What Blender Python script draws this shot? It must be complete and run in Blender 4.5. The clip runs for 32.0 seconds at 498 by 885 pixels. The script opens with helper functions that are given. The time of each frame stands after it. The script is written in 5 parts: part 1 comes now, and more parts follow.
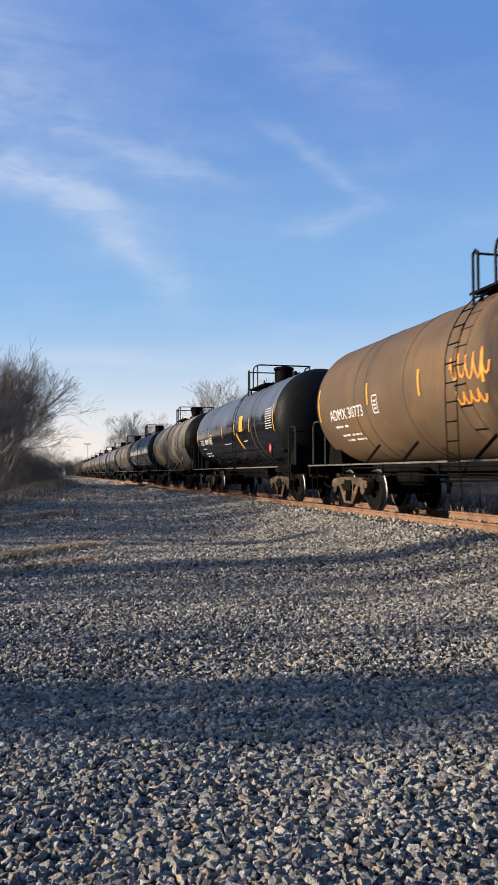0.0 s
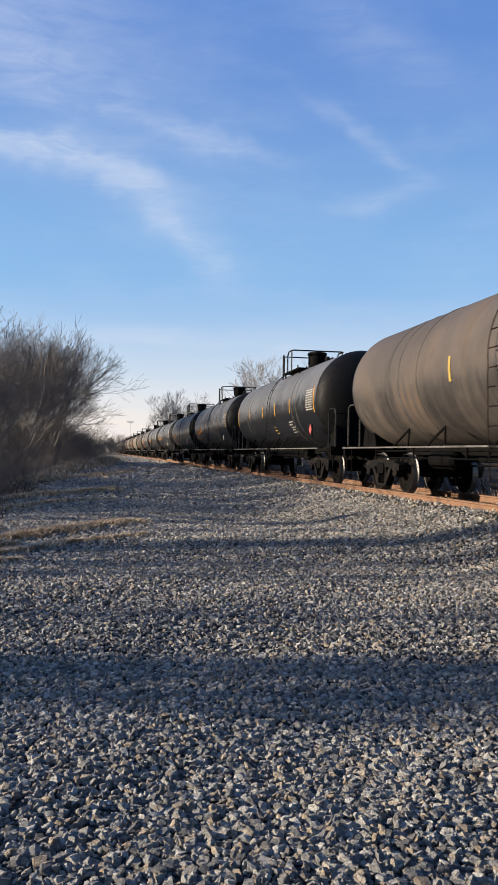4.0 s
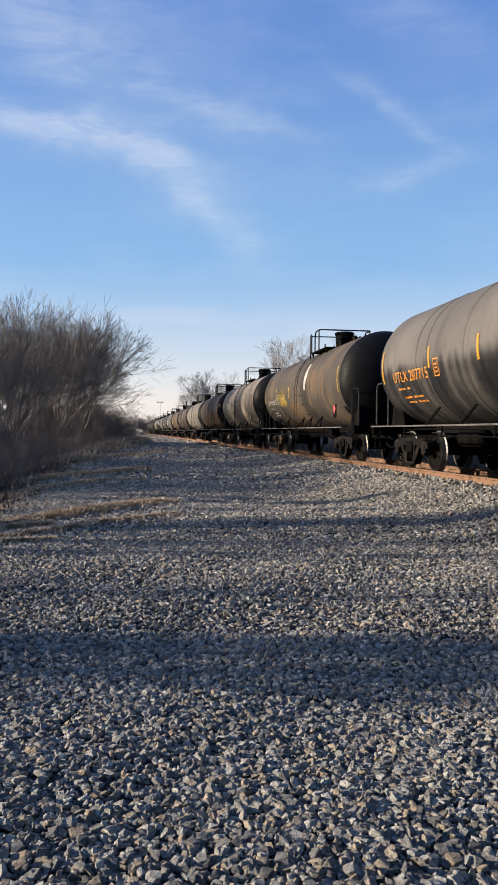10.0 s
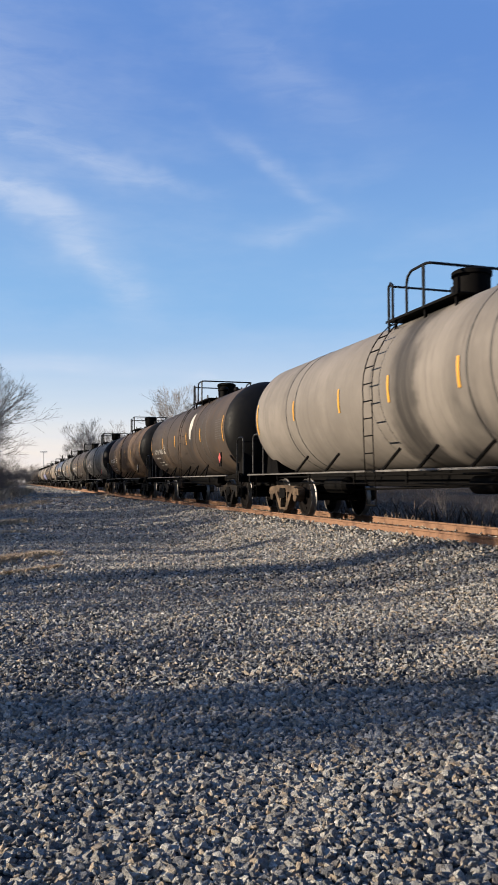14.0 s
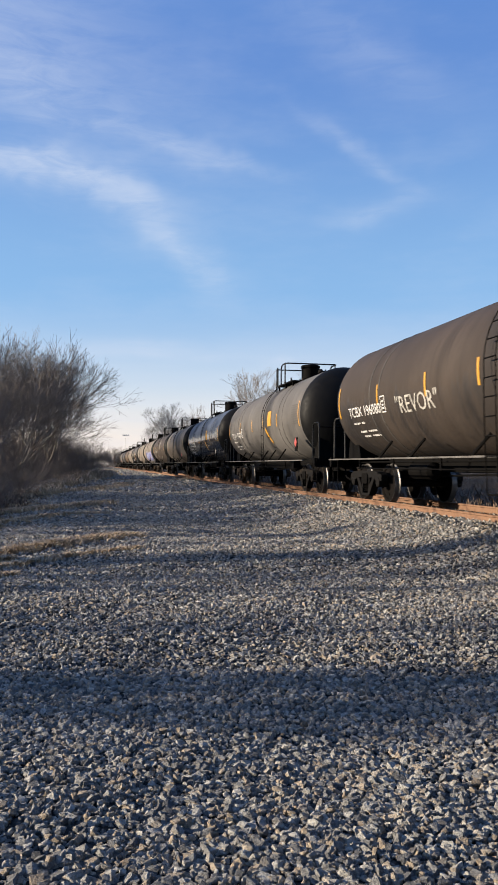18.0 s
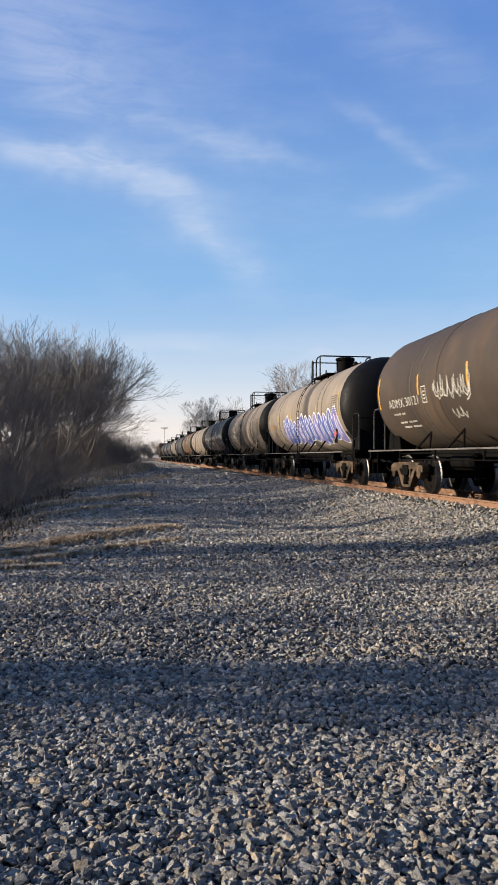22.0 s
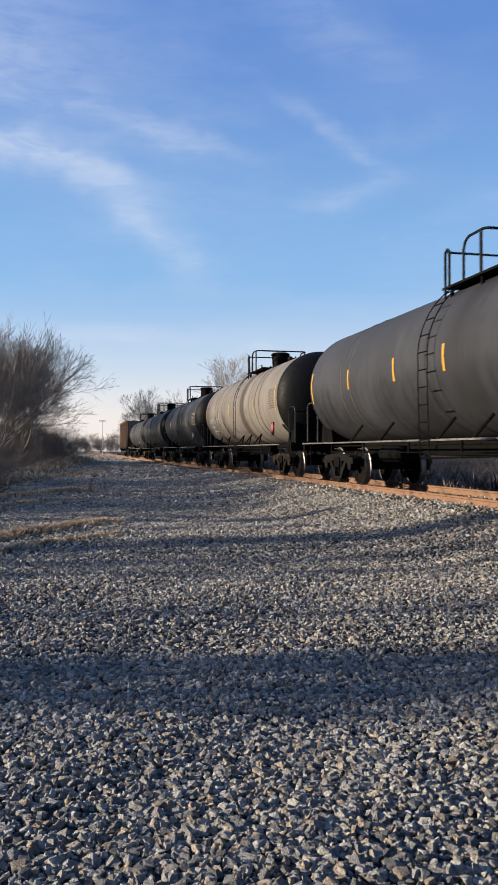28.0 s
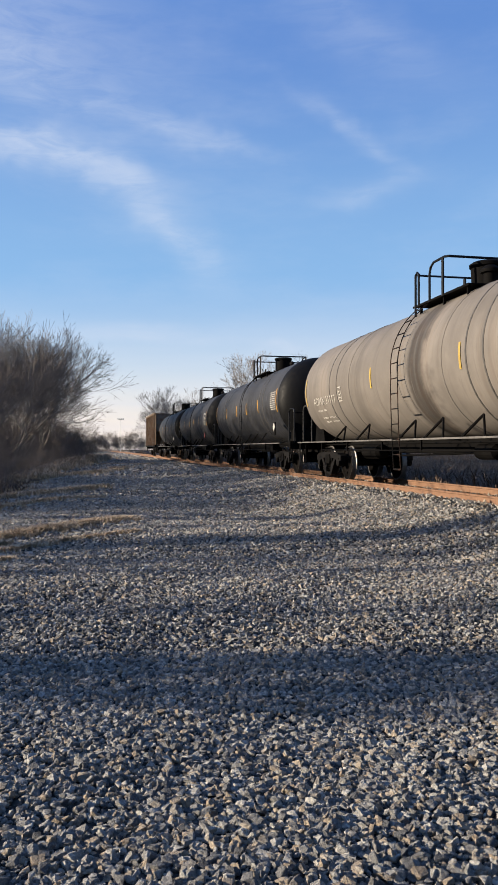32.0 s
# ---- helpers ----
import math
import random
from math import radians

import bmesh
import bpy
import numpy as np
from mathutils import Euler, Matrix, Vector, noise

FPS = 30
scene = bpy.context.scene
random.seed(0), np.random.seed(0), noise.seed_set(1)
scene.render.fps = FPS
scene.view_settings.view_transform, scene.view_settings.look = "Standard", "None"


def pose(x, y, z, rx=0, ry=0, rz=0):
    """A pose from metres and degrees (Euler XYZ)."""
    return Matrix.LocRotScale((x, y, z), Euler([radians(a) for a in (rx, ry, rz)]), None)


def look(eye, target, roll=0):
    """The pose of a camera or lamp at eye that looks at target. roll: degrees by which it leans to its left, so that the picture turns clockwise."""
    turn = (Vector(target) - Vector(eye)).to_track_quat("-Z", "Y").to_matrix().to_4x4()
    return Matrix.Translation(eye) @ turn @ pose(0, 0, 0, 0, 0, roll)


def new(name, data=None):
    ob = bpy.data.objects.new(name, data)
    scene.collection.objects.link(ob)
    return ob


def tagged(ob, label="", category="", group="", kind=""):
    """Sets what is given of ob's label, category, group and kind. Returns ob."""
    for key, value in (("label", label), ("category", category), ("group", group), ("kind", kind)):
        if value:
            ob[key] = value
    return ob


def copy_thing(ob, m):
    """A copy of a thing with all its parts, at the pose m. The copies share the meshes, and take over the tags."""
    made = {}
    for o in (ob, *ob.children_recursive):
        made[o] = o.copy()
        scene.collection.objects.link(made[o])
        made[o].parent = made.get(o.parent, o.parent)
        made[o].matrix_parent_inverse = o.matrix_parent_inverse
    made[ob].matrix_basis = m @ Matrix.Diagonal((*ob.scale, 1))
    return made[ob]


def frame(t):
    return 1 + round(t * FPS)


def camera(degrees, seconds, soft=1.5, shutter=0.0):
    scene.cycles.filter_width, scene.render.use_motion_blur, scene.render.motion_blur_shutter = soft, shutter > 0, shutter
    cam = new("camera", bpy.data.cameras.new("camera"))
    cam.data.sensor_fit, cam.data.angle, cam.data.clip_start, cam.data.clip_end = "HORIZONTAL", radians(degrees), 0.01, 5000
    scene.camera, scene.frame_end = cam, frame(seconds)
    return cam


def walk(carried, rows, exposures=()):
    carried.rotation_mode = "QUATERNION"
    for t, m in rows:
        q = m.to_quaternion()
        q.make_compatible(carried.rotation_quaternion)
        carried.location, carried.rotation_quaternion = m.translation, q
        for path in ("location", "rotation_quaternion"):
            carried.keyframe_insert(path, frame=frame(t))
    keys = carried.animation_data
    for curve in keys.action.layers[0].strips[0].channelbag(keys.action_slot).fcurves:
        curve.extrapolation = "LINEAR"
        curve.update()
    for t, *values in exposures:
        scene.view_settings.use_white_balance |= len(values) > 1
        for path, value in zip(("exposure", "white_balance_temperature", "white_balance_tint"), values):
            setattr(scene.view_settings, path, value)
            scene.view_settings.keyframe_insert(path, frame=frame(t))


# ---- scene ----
import functools

# ---- camera ----
cam = camera(36.0, 32.0, soft=0.8, shutter=0.12)
EYE = 0.857
# seconds, yaw to the left, pitch up, lean
LOOKS = [
    (0, -2.41, 2.30, -0.16),    (0.5, -2.28, 2.12, 0.07),    (1, -1.89, 1.90, 0.31),    (1.5, -1.22, 1.70, 0.55),
    (2, -0.58, 1.46, 0.76),    (2.5, -0.42, 1.09, 0.58),    (3, -0.21, 0.93, 0.70),    (3.5, 0.29, 0.89, 0.88),
    (5.5, 1.31, 0.49, 0.86),    (6, 1.71, 0.37, 0.74),    (6.5, 2.07, 0.12, 0.59),    (7, 2.09, 0.01, 0.66),
    (7.5, 2.01, -0.05, 0.62),    (8, 2.09, -0.13, 0.70),    (8.5, 2.11, -0.26, 0.40),    (9, 2.12, -0.37, 0.20),
    (9.5, 2.42, -0.63, 0.16),    (10, 2.86, -0.75, 0.59),    (10.5, 3.15, -0.60, 1.03),    (11, 3.14, -0.57, 0.83),
    (11.5, 2.94, -0.44, 0.44),    (12, 3.26, -0.49, 0.58),    (12.5, 3.50, -0.36, 0.79),    (13, 0.76, 0.75, 1.39),
    (13.5, -4.96, 2.35, 0.40),    (15.5, -5.93, 3.34, -0.48),    (16, -4.12, 2.84, -0.52),    (16.5, -2.57, 2.08, -0.27),
    (17, -1.26, 1.61, -0.04),    (17.5, -0.27, 1.66, 0.33),    (18, 0.36, 1.74, 0.49),    (18.5, 0.95, 1.61, 0.43),
    (19, 1.37, 1.34, 0.54),    (19.5, 1.48, 1.30, 0.60),    (20, 1.44, 1.29, 0.61),    (20.5, 1.60, 1.16, 0.53),
    (21, 1.87, 0.83, 0.59),    (21.5, 2.45, 0.77, 0.38),    (22, 3.20, 1.13, 0.18),    (22.5, 3.53, 1.35, 0.30),
    (23, 3.56, 1.81, 0.52),    (23.5, 3.40, 2.17, 0.52),    (24, 3.11, 1.90, 0.61),    (24.5, 3.14, 1.57, 0.87),
    (25, 2.69, 1.02, 1.83),    (25.5, 1.18, 0.89, 1.65),    (26, -0.05, 1.17, 0.00),    (26.5, -1.74, 1.66, 0.01),
    (28.5, -0.77, 0.40, -0.07),    (28.867, 0.00, 0.46, -0.00),    (29.3, 0, 0.46, 0), (32, 0.00, 0.46, 0.00),
]


def facing(yaw, pitch, lean):
    """The pose of the standing camera, turned by hand."""
    y, p = radians(yaw), radians(pitch)
    way = Vector((-math.sin(y) * math.cos(p), math.cos(y) * math.cos(p), math.sin(p)))
    return look((0, 0, EYE), Vector((0, 0, EYE)) + way, lean)


walk(cam, [(t, facing(a, b, c)) for t, a, b, c in LOOKS])

# ---- light ----
SUN_LEFT, SUN_UP = 93.0, 14.0
SUN_WAY = Vector((-math.sin(radians(SUN_LEFT)) * math.cos(radians(SUN_UP)),
                  math.cos(radians(SUN_LEFT)) * math.cos(radians(SUN_UP)), math.sin(radians(SUN_UP))))
scene.view_settings.exposure = 1.64


def sun_light():
    data = bpy.data.lights.new("sun", "SUN")
    data.energy, data.angle, data.color = 3.8, radians(0.6), (1.0, 0.86, 0.68)
    ob = new("sun", data)
    ob.matrix_world = look((0, 0, 50), Vector((0, 0, 50)) - SUN_WAY)


# ---- node helpers ----
class Nodes:
    """A small wrapper that makes and links shader nodes."""

    def __init__(self, tree):
        self.tree = tree

    def add(self, kind, **values):
        n = self.tree.nodes.new(kind)
        for k, v in values.items():
            setattr(n, k, v)
        return n

    def put(self, node, **inputs):
        for k, v in inputs.items():
            k = k.replace("_", " ")
            s = node.inputs[int(k[1:])] if k[0] == "i" and k[1:].isdigit() else node.inputs[k]
            if isinstance(v, bpy.types.NodeSocket):
                self.tree.links.new(v, s)
            else:
                s.default_value = v
        return node

    def math(self, op, a, b=0.0, c=0.0, clamp=False):
        n = self.add("ShaderNodeMath", operation=op, use_clamp=clamp)
        self.put(n, i0=a, i1=b)
        if op in ("MULTIPLY_ADD", "SMOOTH_MIN", "SMOOTH_MAX", "COMPARE"):
            self.put(n, i2=c)
        return n.outputs[0]

    def ramp(self, v, lo, hi, a=0.0, b=1.0, smooth=True):
        n = self.add("ShaderNodeMapRange", interpolation_type="SMOOTHSTEP" if smooth else "LINEAR")
        self.put(n, i0=v, i1=lo, i2=hi, i3=a, i4=b)
        return n.outputs[0]

    def noise(self, vec, scale, detail=3.0, rough=0.55, distort=0.0):
        n = self.add("ShaderNodeTexNoise")
        self.put(n, Vector=vec, Scale=scale, Detail=detail, Roughness=rough, Distortion=distort)
        return n.outputs["Fac"]

    def voronoi(self, vec, scale, out="Distance", feature="F1"):
        n = self.add("ShaderNodeTexVoronoi", feature=feature)
        self.put(n, Vector=vec, Scale=scale)
        return n.outputs[out]

    def stretch(self, vec, x=1.0, y=1.0, z=1.0):
        n = self.add("ShaderNodeVectorMath", operation="MULTIPLY")
        self.put(n, i0=vec, i1=(x, y, z))
        return n.outputs[0]

    def mix(self, fac, a, b, blend="MIX"):
        n = self.add("ShaderNodeMix", data_type="RGBA", blend_type=blend)
        ins = [s for s in n.inputs if s.type == "RGBA"]
        for s, v in ((n.inputs[0], fac), (ins[0], a), (ins[1], b)):
            if isinstance(v, bpy.types.NodeSocket):
                self.tree.links.new(v, s)
            else:
                s.default_value = (*v, 1.0) if isinstance(v, tuple) else v
        return [s for s in n.outputs if s.type == "RGBA"][0]

    def coords(self, out="Object"):
        return self.add("ShaderNodeTexCoord").outputs[out]

    def split(self, vec):
        n = self.add("ShaderNodeSeparateXYZ")
        self.put(n, i0=vec)
        return n.outputs

    def bump(self, height, strength, distance):
        n = self.add("ShaderNodeBump")
        self.put(n, Height=height, Strength=strength, Distance=distance)
        return n.outputs[0]


def surface(name):
    """An empty principled material: its node wrapper, the shader node and the material."""
    m = bpy.data.materials.new(name)
    m.use_nodes = True
    t = m.node_tree
    return Nodes(t), t.nodes["Principled BSDF"], m


def sky():
    """Evening sky with thin streaks of high cloud."""
    w = bpy.data.worlds.new("sky")
    scene.world = w
    w.use_nodes = True
    k = Nodes(w.node_tree)
    bg = w.node_tree.nodes["Background"]
    tex = k.add("ShaderNodeTexSky", sky_type="NISHITA", sun_disc=False)
    tex.sun_elevation, tex.sun_rotation = radians(SUN_UP), radians(360 - SUN_LEFT)
    tex.air_density, tex.dust_density, tex.ozone_density = 1.0, 0.6, 3.0
    vec = k.coords("Generated")
    x, y, z = k.split(vec)
    # azimuth to the right of the view axis and elevation, in degrees
    az = k.math("MULTIPLY", k.math("ARCTAN2", x, y), 57.3)
    el = k.math("MULTIPLY", k.math("ARCSINE", z), 57.3)
    warp = k.math("MULTIPLY", k.math("SUBTRACT", k.noise(vec, 5.0, 4, 0.6), 0.5), 5.0)
    el2 = k.math("ADD", el, warp)
    az2 = k.math("ADD", az, k.math("MULTIPLY", warp, 0.7))

    def streak(a, e, long, wide, turn, gain):
        c, s = math.cos(radians(turn)), math.sin(radians(turn))
        da, de = k.math("SUBTRACT", az2, a), k.math("SUBTRACT", el2, e)
        p = k.math("DIVIDE", k.math("ADD", k.math("MULTIPLY", da, c), k.math("MULTIPLY", de, s)), long)
        q = k.math("DIVIDE", k.math("SUBTRACT", k.math("MULTIPLY", de, c), k.math("MULTIPLY", da, s)), wide)
        r = k.math("ADD", k.math("MULTIPLY", p, p), k.math("MULTIPLY", q, q))
        return k.math("MULTIPLY", k.math("EXPONENT", k.math("MULTIPLY", r, -1.0)), gain)

    total = None
    for row in STREAKS:
        g = streak(*row)
        total = g if total is None else k.math("ADD", total, g)
    # fine fibres, drawn out along the streaks
    fib = k.noise(k.stretch(vec, 6, 6, 26), 2.2, 6, 0.62, 0.6)
    veil = k.ramp(k.noise(k.stretch(vec, 2.2, 2.2, 7), 2.0, 5, 0.6), 0.42, 0.78, 0.0, 0.14)
    total = k.math("ADD", k.math("MULTIPLY", total, k.ramp(fib, 0.25, 0.7, 0.45, 1.1)), veil)
    low = k.ramp(el, 0.0, 12.0, 1.0, 0.0)
    band = k.math("MULTIPLY", k.ramp(k.noise(k.stretch(vec, 2, 2, 22), 2.5, 4, 0.5), 0.4, 0.7), k.math("MULTIPLY", low, 0.35))
    total = k.math("ADD", total, band, clamp=True)
    # the blue pales towards the horizon, with a faint rose haze lowest
    grade = k.mix(k.ramp(el, 11.0, 30.0), DEEP[1], DEEP[0])
    grade = k.mix(k.ramp(el, 3.5, 13.0), DEEP[2], grade)
    grade = k.mix(k.ramp(el, 0.5, 6.5), DEEP[3], grade)
    base = k.mix(1.0, tex.outputs[0], SKY_GAIN, "MULTIPLY")
    c1 = k.mix(0.82, base, grade)
    c2 = k.mix(k.math("MULTIPLY", total, 0.85), c1, CLOUD)
    k.put(bg, Color=c2, Strength=SKY_STRENGTH)


SKY_STRENGTH = 0.09
SKY_GAIN = (0.8, 0.75, 0.75)
CLOUD = (2.5, 2.75, 3.25)
DEEP = [(0.44, 1.0, 2.5), (0.95, 1.80, 3.0), (2.45, 2.72, 3.1), (3.75, 3.25, 3.0)]
# azimuth, elevation, length, width, turn, gain
STREAKS = [(-15.5, 20.3, 8, 1.1, -10, 0.68), (-6.0, 16.4, 4.2, 1.2, -45, 0.42), (-3.6, 13.2, 1.6, 1.3, -20, 0.16), (-4.5, 22.4, 6, 0.7, -9, 0.36),
           (8, 22.8, 4.5, 0.6, -40, 0.26), (8.5, 18.3, 4, 0.9, 12, 0.26), (-17, 25.6, 7, 2.0, -22, 0.26), (9, 29, 9, 2.0, -30, 0.18),
           (-9, 8.3, 7, 0.7, 4, 0.35), (-18, 29, 13, 6.0, -18, 0.26), (2.5, 8.0, 1.6, 0.5, -8, 0.35)]
sun_light()
sky()


# ---- materials ----
@functools.cache
def plain(name, colour, rough=0.6, metal=0.0, vary=0.25, scale=9.0, bump=0.15, spec=0.5):
    """Painted or bare surface with mottling at two scales."""
    k, p, m = surface(name)
    v = k.coords()
    big, fine = k.noise(v, scale * 0.25, 4), k.noise(v, scale * 4, 4)
    f = k.math("ADD", k.math("MULTIPLY", big, 0.65), k.math("MULTIPLY", fine, 0.35))
    dark = tuple(c * (1 - vary) for c in colour)
    light = tuple(min(1, c * (1 + vary)) for c in colour)
    k.put(p, Base_Color=k.mix(k.ramp(f, 0.3, 0.7), dark, light), Roughness=k.ramp(fine, 0.3, 0.7, rough - 0.08, min(1, rough + 0.1)), Metallic=metal)
    p.inputs["Specular IOR Level"].default_value = spec
    if bump:
        k.put(p, Normal=k.bump(fine, bump, 0.01))
    return m


@functools.cache
def rusty(name, colour, rust=(0.20, 0.085, 0.035), amount=0.5):
    k, p, m = surface(name)
    v = k.coords()
    n = k.noise(v, 3.0, 6, 0.65)
    f = k.ramp(n, 0.62 - amount * 0.35, 0.8 - amount * 0.35)
    tone = k.mix(k.noise(v, 30, 3), tuple(c * 0.6 for c in rust), tuple(c * 1.5 for c in rust))
    k.put(p, Base_Color=k.mix(f, colour, tone), Roughness=0.75, Normal=k.bump(k.noise(v, 40, 4), 0.3, 0.01))
    p.inputs["Specular IOR Level"].default_value = 0.1
    return m


@functools.cache
def tank_paint(name, coat, dust, amount, gloss, rust=0.0, top_dust_sheen=0.0):
    """Car paint under road dust: streaks that run down the shell, ring marks along it, stains, and an upper flank paled
    by dust and painted sky sheen.
    """
    k, p, m = surface(name)
    v = k.coords()
    shift = k.add("ShaderNodeVectorMath", operation="ADD")
    rnd = k.add("ShaderNodeObjectInfo").outputs["Random"]
    off = k.add("ShaderNodeCombineXYZ")
    k.put(off, X=k.math("MULTIPLY", rnd, 70.0))
    k.put(shift, i0=v, i1=off.outputs[0])
    v2 = shift.outputs[0]
    x, y, z = k.split(v)
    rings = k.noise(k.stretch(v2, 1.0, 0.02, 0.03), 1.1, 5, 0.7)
    runs = k.noise(k.stretch(v2, 5.0, 0.5, 0.35), 1.0, 5, 0.65, 0.3)
    patch = k.noise(v2, 0.55, 5, 0.6)
    fine = k.noise(v2, 26, 4, 0.6)
    f = k.math("ADD", k.math("MULTIPLY", rings, 0.5), k.math("ADD", k.math("MULTIPLY", runs, 0.45), k.math("MULTIPLY", patch, 0.5)))
    f = k.math("ADD", f, k.math("MULTIPLY", k.math("SUBTRACT", fine, 0.5), 0.12))
    # the upper flank pales with height: top dust plus sky reflection put into the colour
    if top_dust_sheen:
        f = k.math("ADD", f, k.ramp(k.math("ADD", z, k.math("MULTIPLY", runs, 0.5)), 2.45, 3.35, -top_dust_sheen * 0.4, top_dust_sheen))
    lo = 1.05 - amount * 0.75
    cover = k.ramp(f, lo - 0.2, lo + 0.22, 0.0, 1.0)
    tone = k.mix(k.ramp(patch, 0.35, 0.65), tuple(c * 0.82 for c in dust), tuple(min(1, c * 1.12) for c in dust))
    tone = k.mix(k.ramp(runs, 0.5, 0.75, 0.0, 0.35), tone, tuple(c * 0.45 for c in dust))
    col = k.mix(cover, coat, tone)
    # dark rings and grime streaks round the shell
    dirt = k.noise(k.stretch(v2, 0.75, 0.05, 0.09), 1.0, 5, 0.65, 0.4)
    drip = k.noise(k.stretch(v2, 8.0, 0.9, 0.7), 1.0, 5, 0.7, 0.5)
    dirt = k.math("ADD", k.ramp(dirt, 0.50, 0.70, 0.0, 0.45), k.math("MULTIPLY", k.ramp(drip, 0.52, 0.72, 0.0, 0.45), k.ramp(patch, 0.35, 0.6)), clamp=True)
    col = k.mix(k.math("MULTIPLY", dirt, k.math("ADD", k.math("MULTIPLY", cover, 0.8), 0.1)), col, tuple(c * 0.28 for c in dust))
    spill = k.math("ABSOLUTE", k.math("ADD", k.math("SUBTRACT", x, 1.55), k.math("MULTIPLY", k.math("SUBTRACT", patch, 0.5), 2.2)))
    spill = k.math("MULTIPLY", k.ramp(spill, 0.25, 0.75, 1.0, 0.0), k.ramp(runs, 0.25, 0.6, 0.35, 0.85))
    col = k.mix(k.math("MULTIPLY", spill, min(1.0, amount)), col, (0.012, 0.0115, 0.012))
    if rust:
        col = k.mix(k.ramp(k.math("MULTIPLY", runs, patch), 0.26, 0.36, 0.0, rust * 0.8), col, (0.13, 0.068, 0.022))
    k.put(p, Base_Color=col, Roughness=k.math("ADD", k.math("MULTIPLY", cover, 0.62 - gloss), gloss), Normal=k.bump(k.math("ADD", k.math("MULTIPLY", rings, 1.5), fine), 0.04 + 0.2 * max(0, gloss - 0.25), 0.02))
    k.put(p, Specular_IOR_Level=k.math("ADD", k.math("MULTIPLY", cover, -0.38), 0.5))
    return m


def gravel_ground():
    """Crushed grey stone between the pieces that are modelled, soil and dead leaves under the thicket."""
    k, p, m = surface("gravel")
    v = k.coords()
    cell = k.voronoi(v, 17.0, "Color")
    dist = k.voronoi(v, 17.0)
    small = k.voronoi(v, 42.0)
    r = k.split(cell)[0]
    big = k.noise(v, 0.5, 4)
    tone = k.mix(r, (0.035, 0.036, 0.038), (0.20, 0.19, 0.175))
    # gaps between stones go near black: their shade is painted in
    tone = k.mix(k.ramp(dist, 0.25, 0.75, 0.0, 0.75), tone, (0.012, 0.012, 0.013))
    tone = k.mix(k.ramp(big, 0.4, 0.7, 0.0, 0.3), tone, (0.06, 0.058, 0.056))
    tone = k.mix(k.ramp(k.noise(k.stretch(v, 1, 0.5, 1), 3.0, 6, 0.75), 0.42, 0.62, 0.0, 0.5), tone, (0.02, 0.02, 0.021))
    # distance from the track, kept on the sheet as a value per point
    att = k.add("ShaderNodeAttribute", attribute_name="from_track")
    u = k.math("ADD", att.outputs["Fac"], k.math("MULTIPLY", k.math("SUBTRACT", k.noise(v, 0.45, 5, 0.65), 0.5), 2.6))
    straw = k.mix(k.noise(v, 16, 6, 0.75), (0.12, 0.08, 0.045), (0.42, 0.30, 0.16))
    leaf = k.mix(k.noise(v, 14, 6, 0.75), (0.025, 0.019, 0.014), (0.10, 0.074, 0.05))
    # the straw starts some way ahead and lies in strips
    far = k.ramp(k.split(v)[1], 7.5, 9.0)
    strip = k.ramp(k.noise(k.stretch(v, 0.6, 0.22, 1), 2.2, 4, 0.6), 0.36, 0.5)
    soil = k.math("MULTIPLY", k.ramp(u, 8.9, 9.8), far)
    col = k.mix(soil, tone, k.mix(strip, leaf, straw))
    col = k.mix(k.math("MULTIPLY", k.ramp(u, 10.2, 11.2), far), col, leaf)
    col = k.mix(k.ramp(att.outputs["Fac"], -2.2, -3.4), col, k.mix(k.noise(v, 14, 6, 0.75), (0.008, 0.006, 0.005), (0.04, 0.028, 0.019)))
    h = k.math("ADD", k.math("MULTIPLY", dist, -1.0), k.math("MULTIPLY", small, -0.4))
    h = k.math("MULTIPLY", h, k.math("SUBTRACT", 1.0, soil))
    h = k.math("ADD", h, k.math("MULTIPLY", k.math("MULTIPLY", k.noise(v, 22, 5, 0.7), soil), 0.6))
    k.put(p, Base_Color=col, Roughness=0.9, Specular_IOR_Level=0.1, Normal=k.bump(h, 1.0, 0.09))
    return m


def stone_material():
    k, p, m = surface("crushed_stone")
    g = k.add("ShaderNodeNewGeometry")
    r = g.outputs["Random Per Island"]
    v = k.coords()
    r2 = k.math("FRACT", k.math("MULTIPLY", r, 17.3))
    tone = k.mix(r, (0.086, 0.089, 0.094), (0.50, 0.475, 0.42))
    tone = k.mix(k.ramp(r2, 0.66, 0.92, 0, 0.7), tone, (0.44, 0.33, 0.21))
    n = k.noise(v, 45, 6, 0.7)
    tone = k.mix(k.ramp(n, 0.38, 0.62), k.mix(0.45, tone, (0.02, 0.02, 0.022)), tone)
    tone = k.mix(k.ramp(k.noise(v, 170, 3, 0.7), 0.5, 0.75, 0, 0.5), tone, k.mix(0.5, tone, (0.42, 0.40, 0.36)))
    k.put(p, Base_Color=tone, Roughness=0.85, Specular_IOR_Level=0.3, Normal=k.bump(k.noise(v, 75, 7, 0.8), 1.0, 0.02))
    return m


def bark(name, a, b):
    k, p, m = surface(name)
    n = k.noise(k.stretch(k.coords(), 6, 6, 1.2), 3, 4)
    k.put(p, Base_Color=k.mix(n, a, b), Roughness=0.85)
    return m


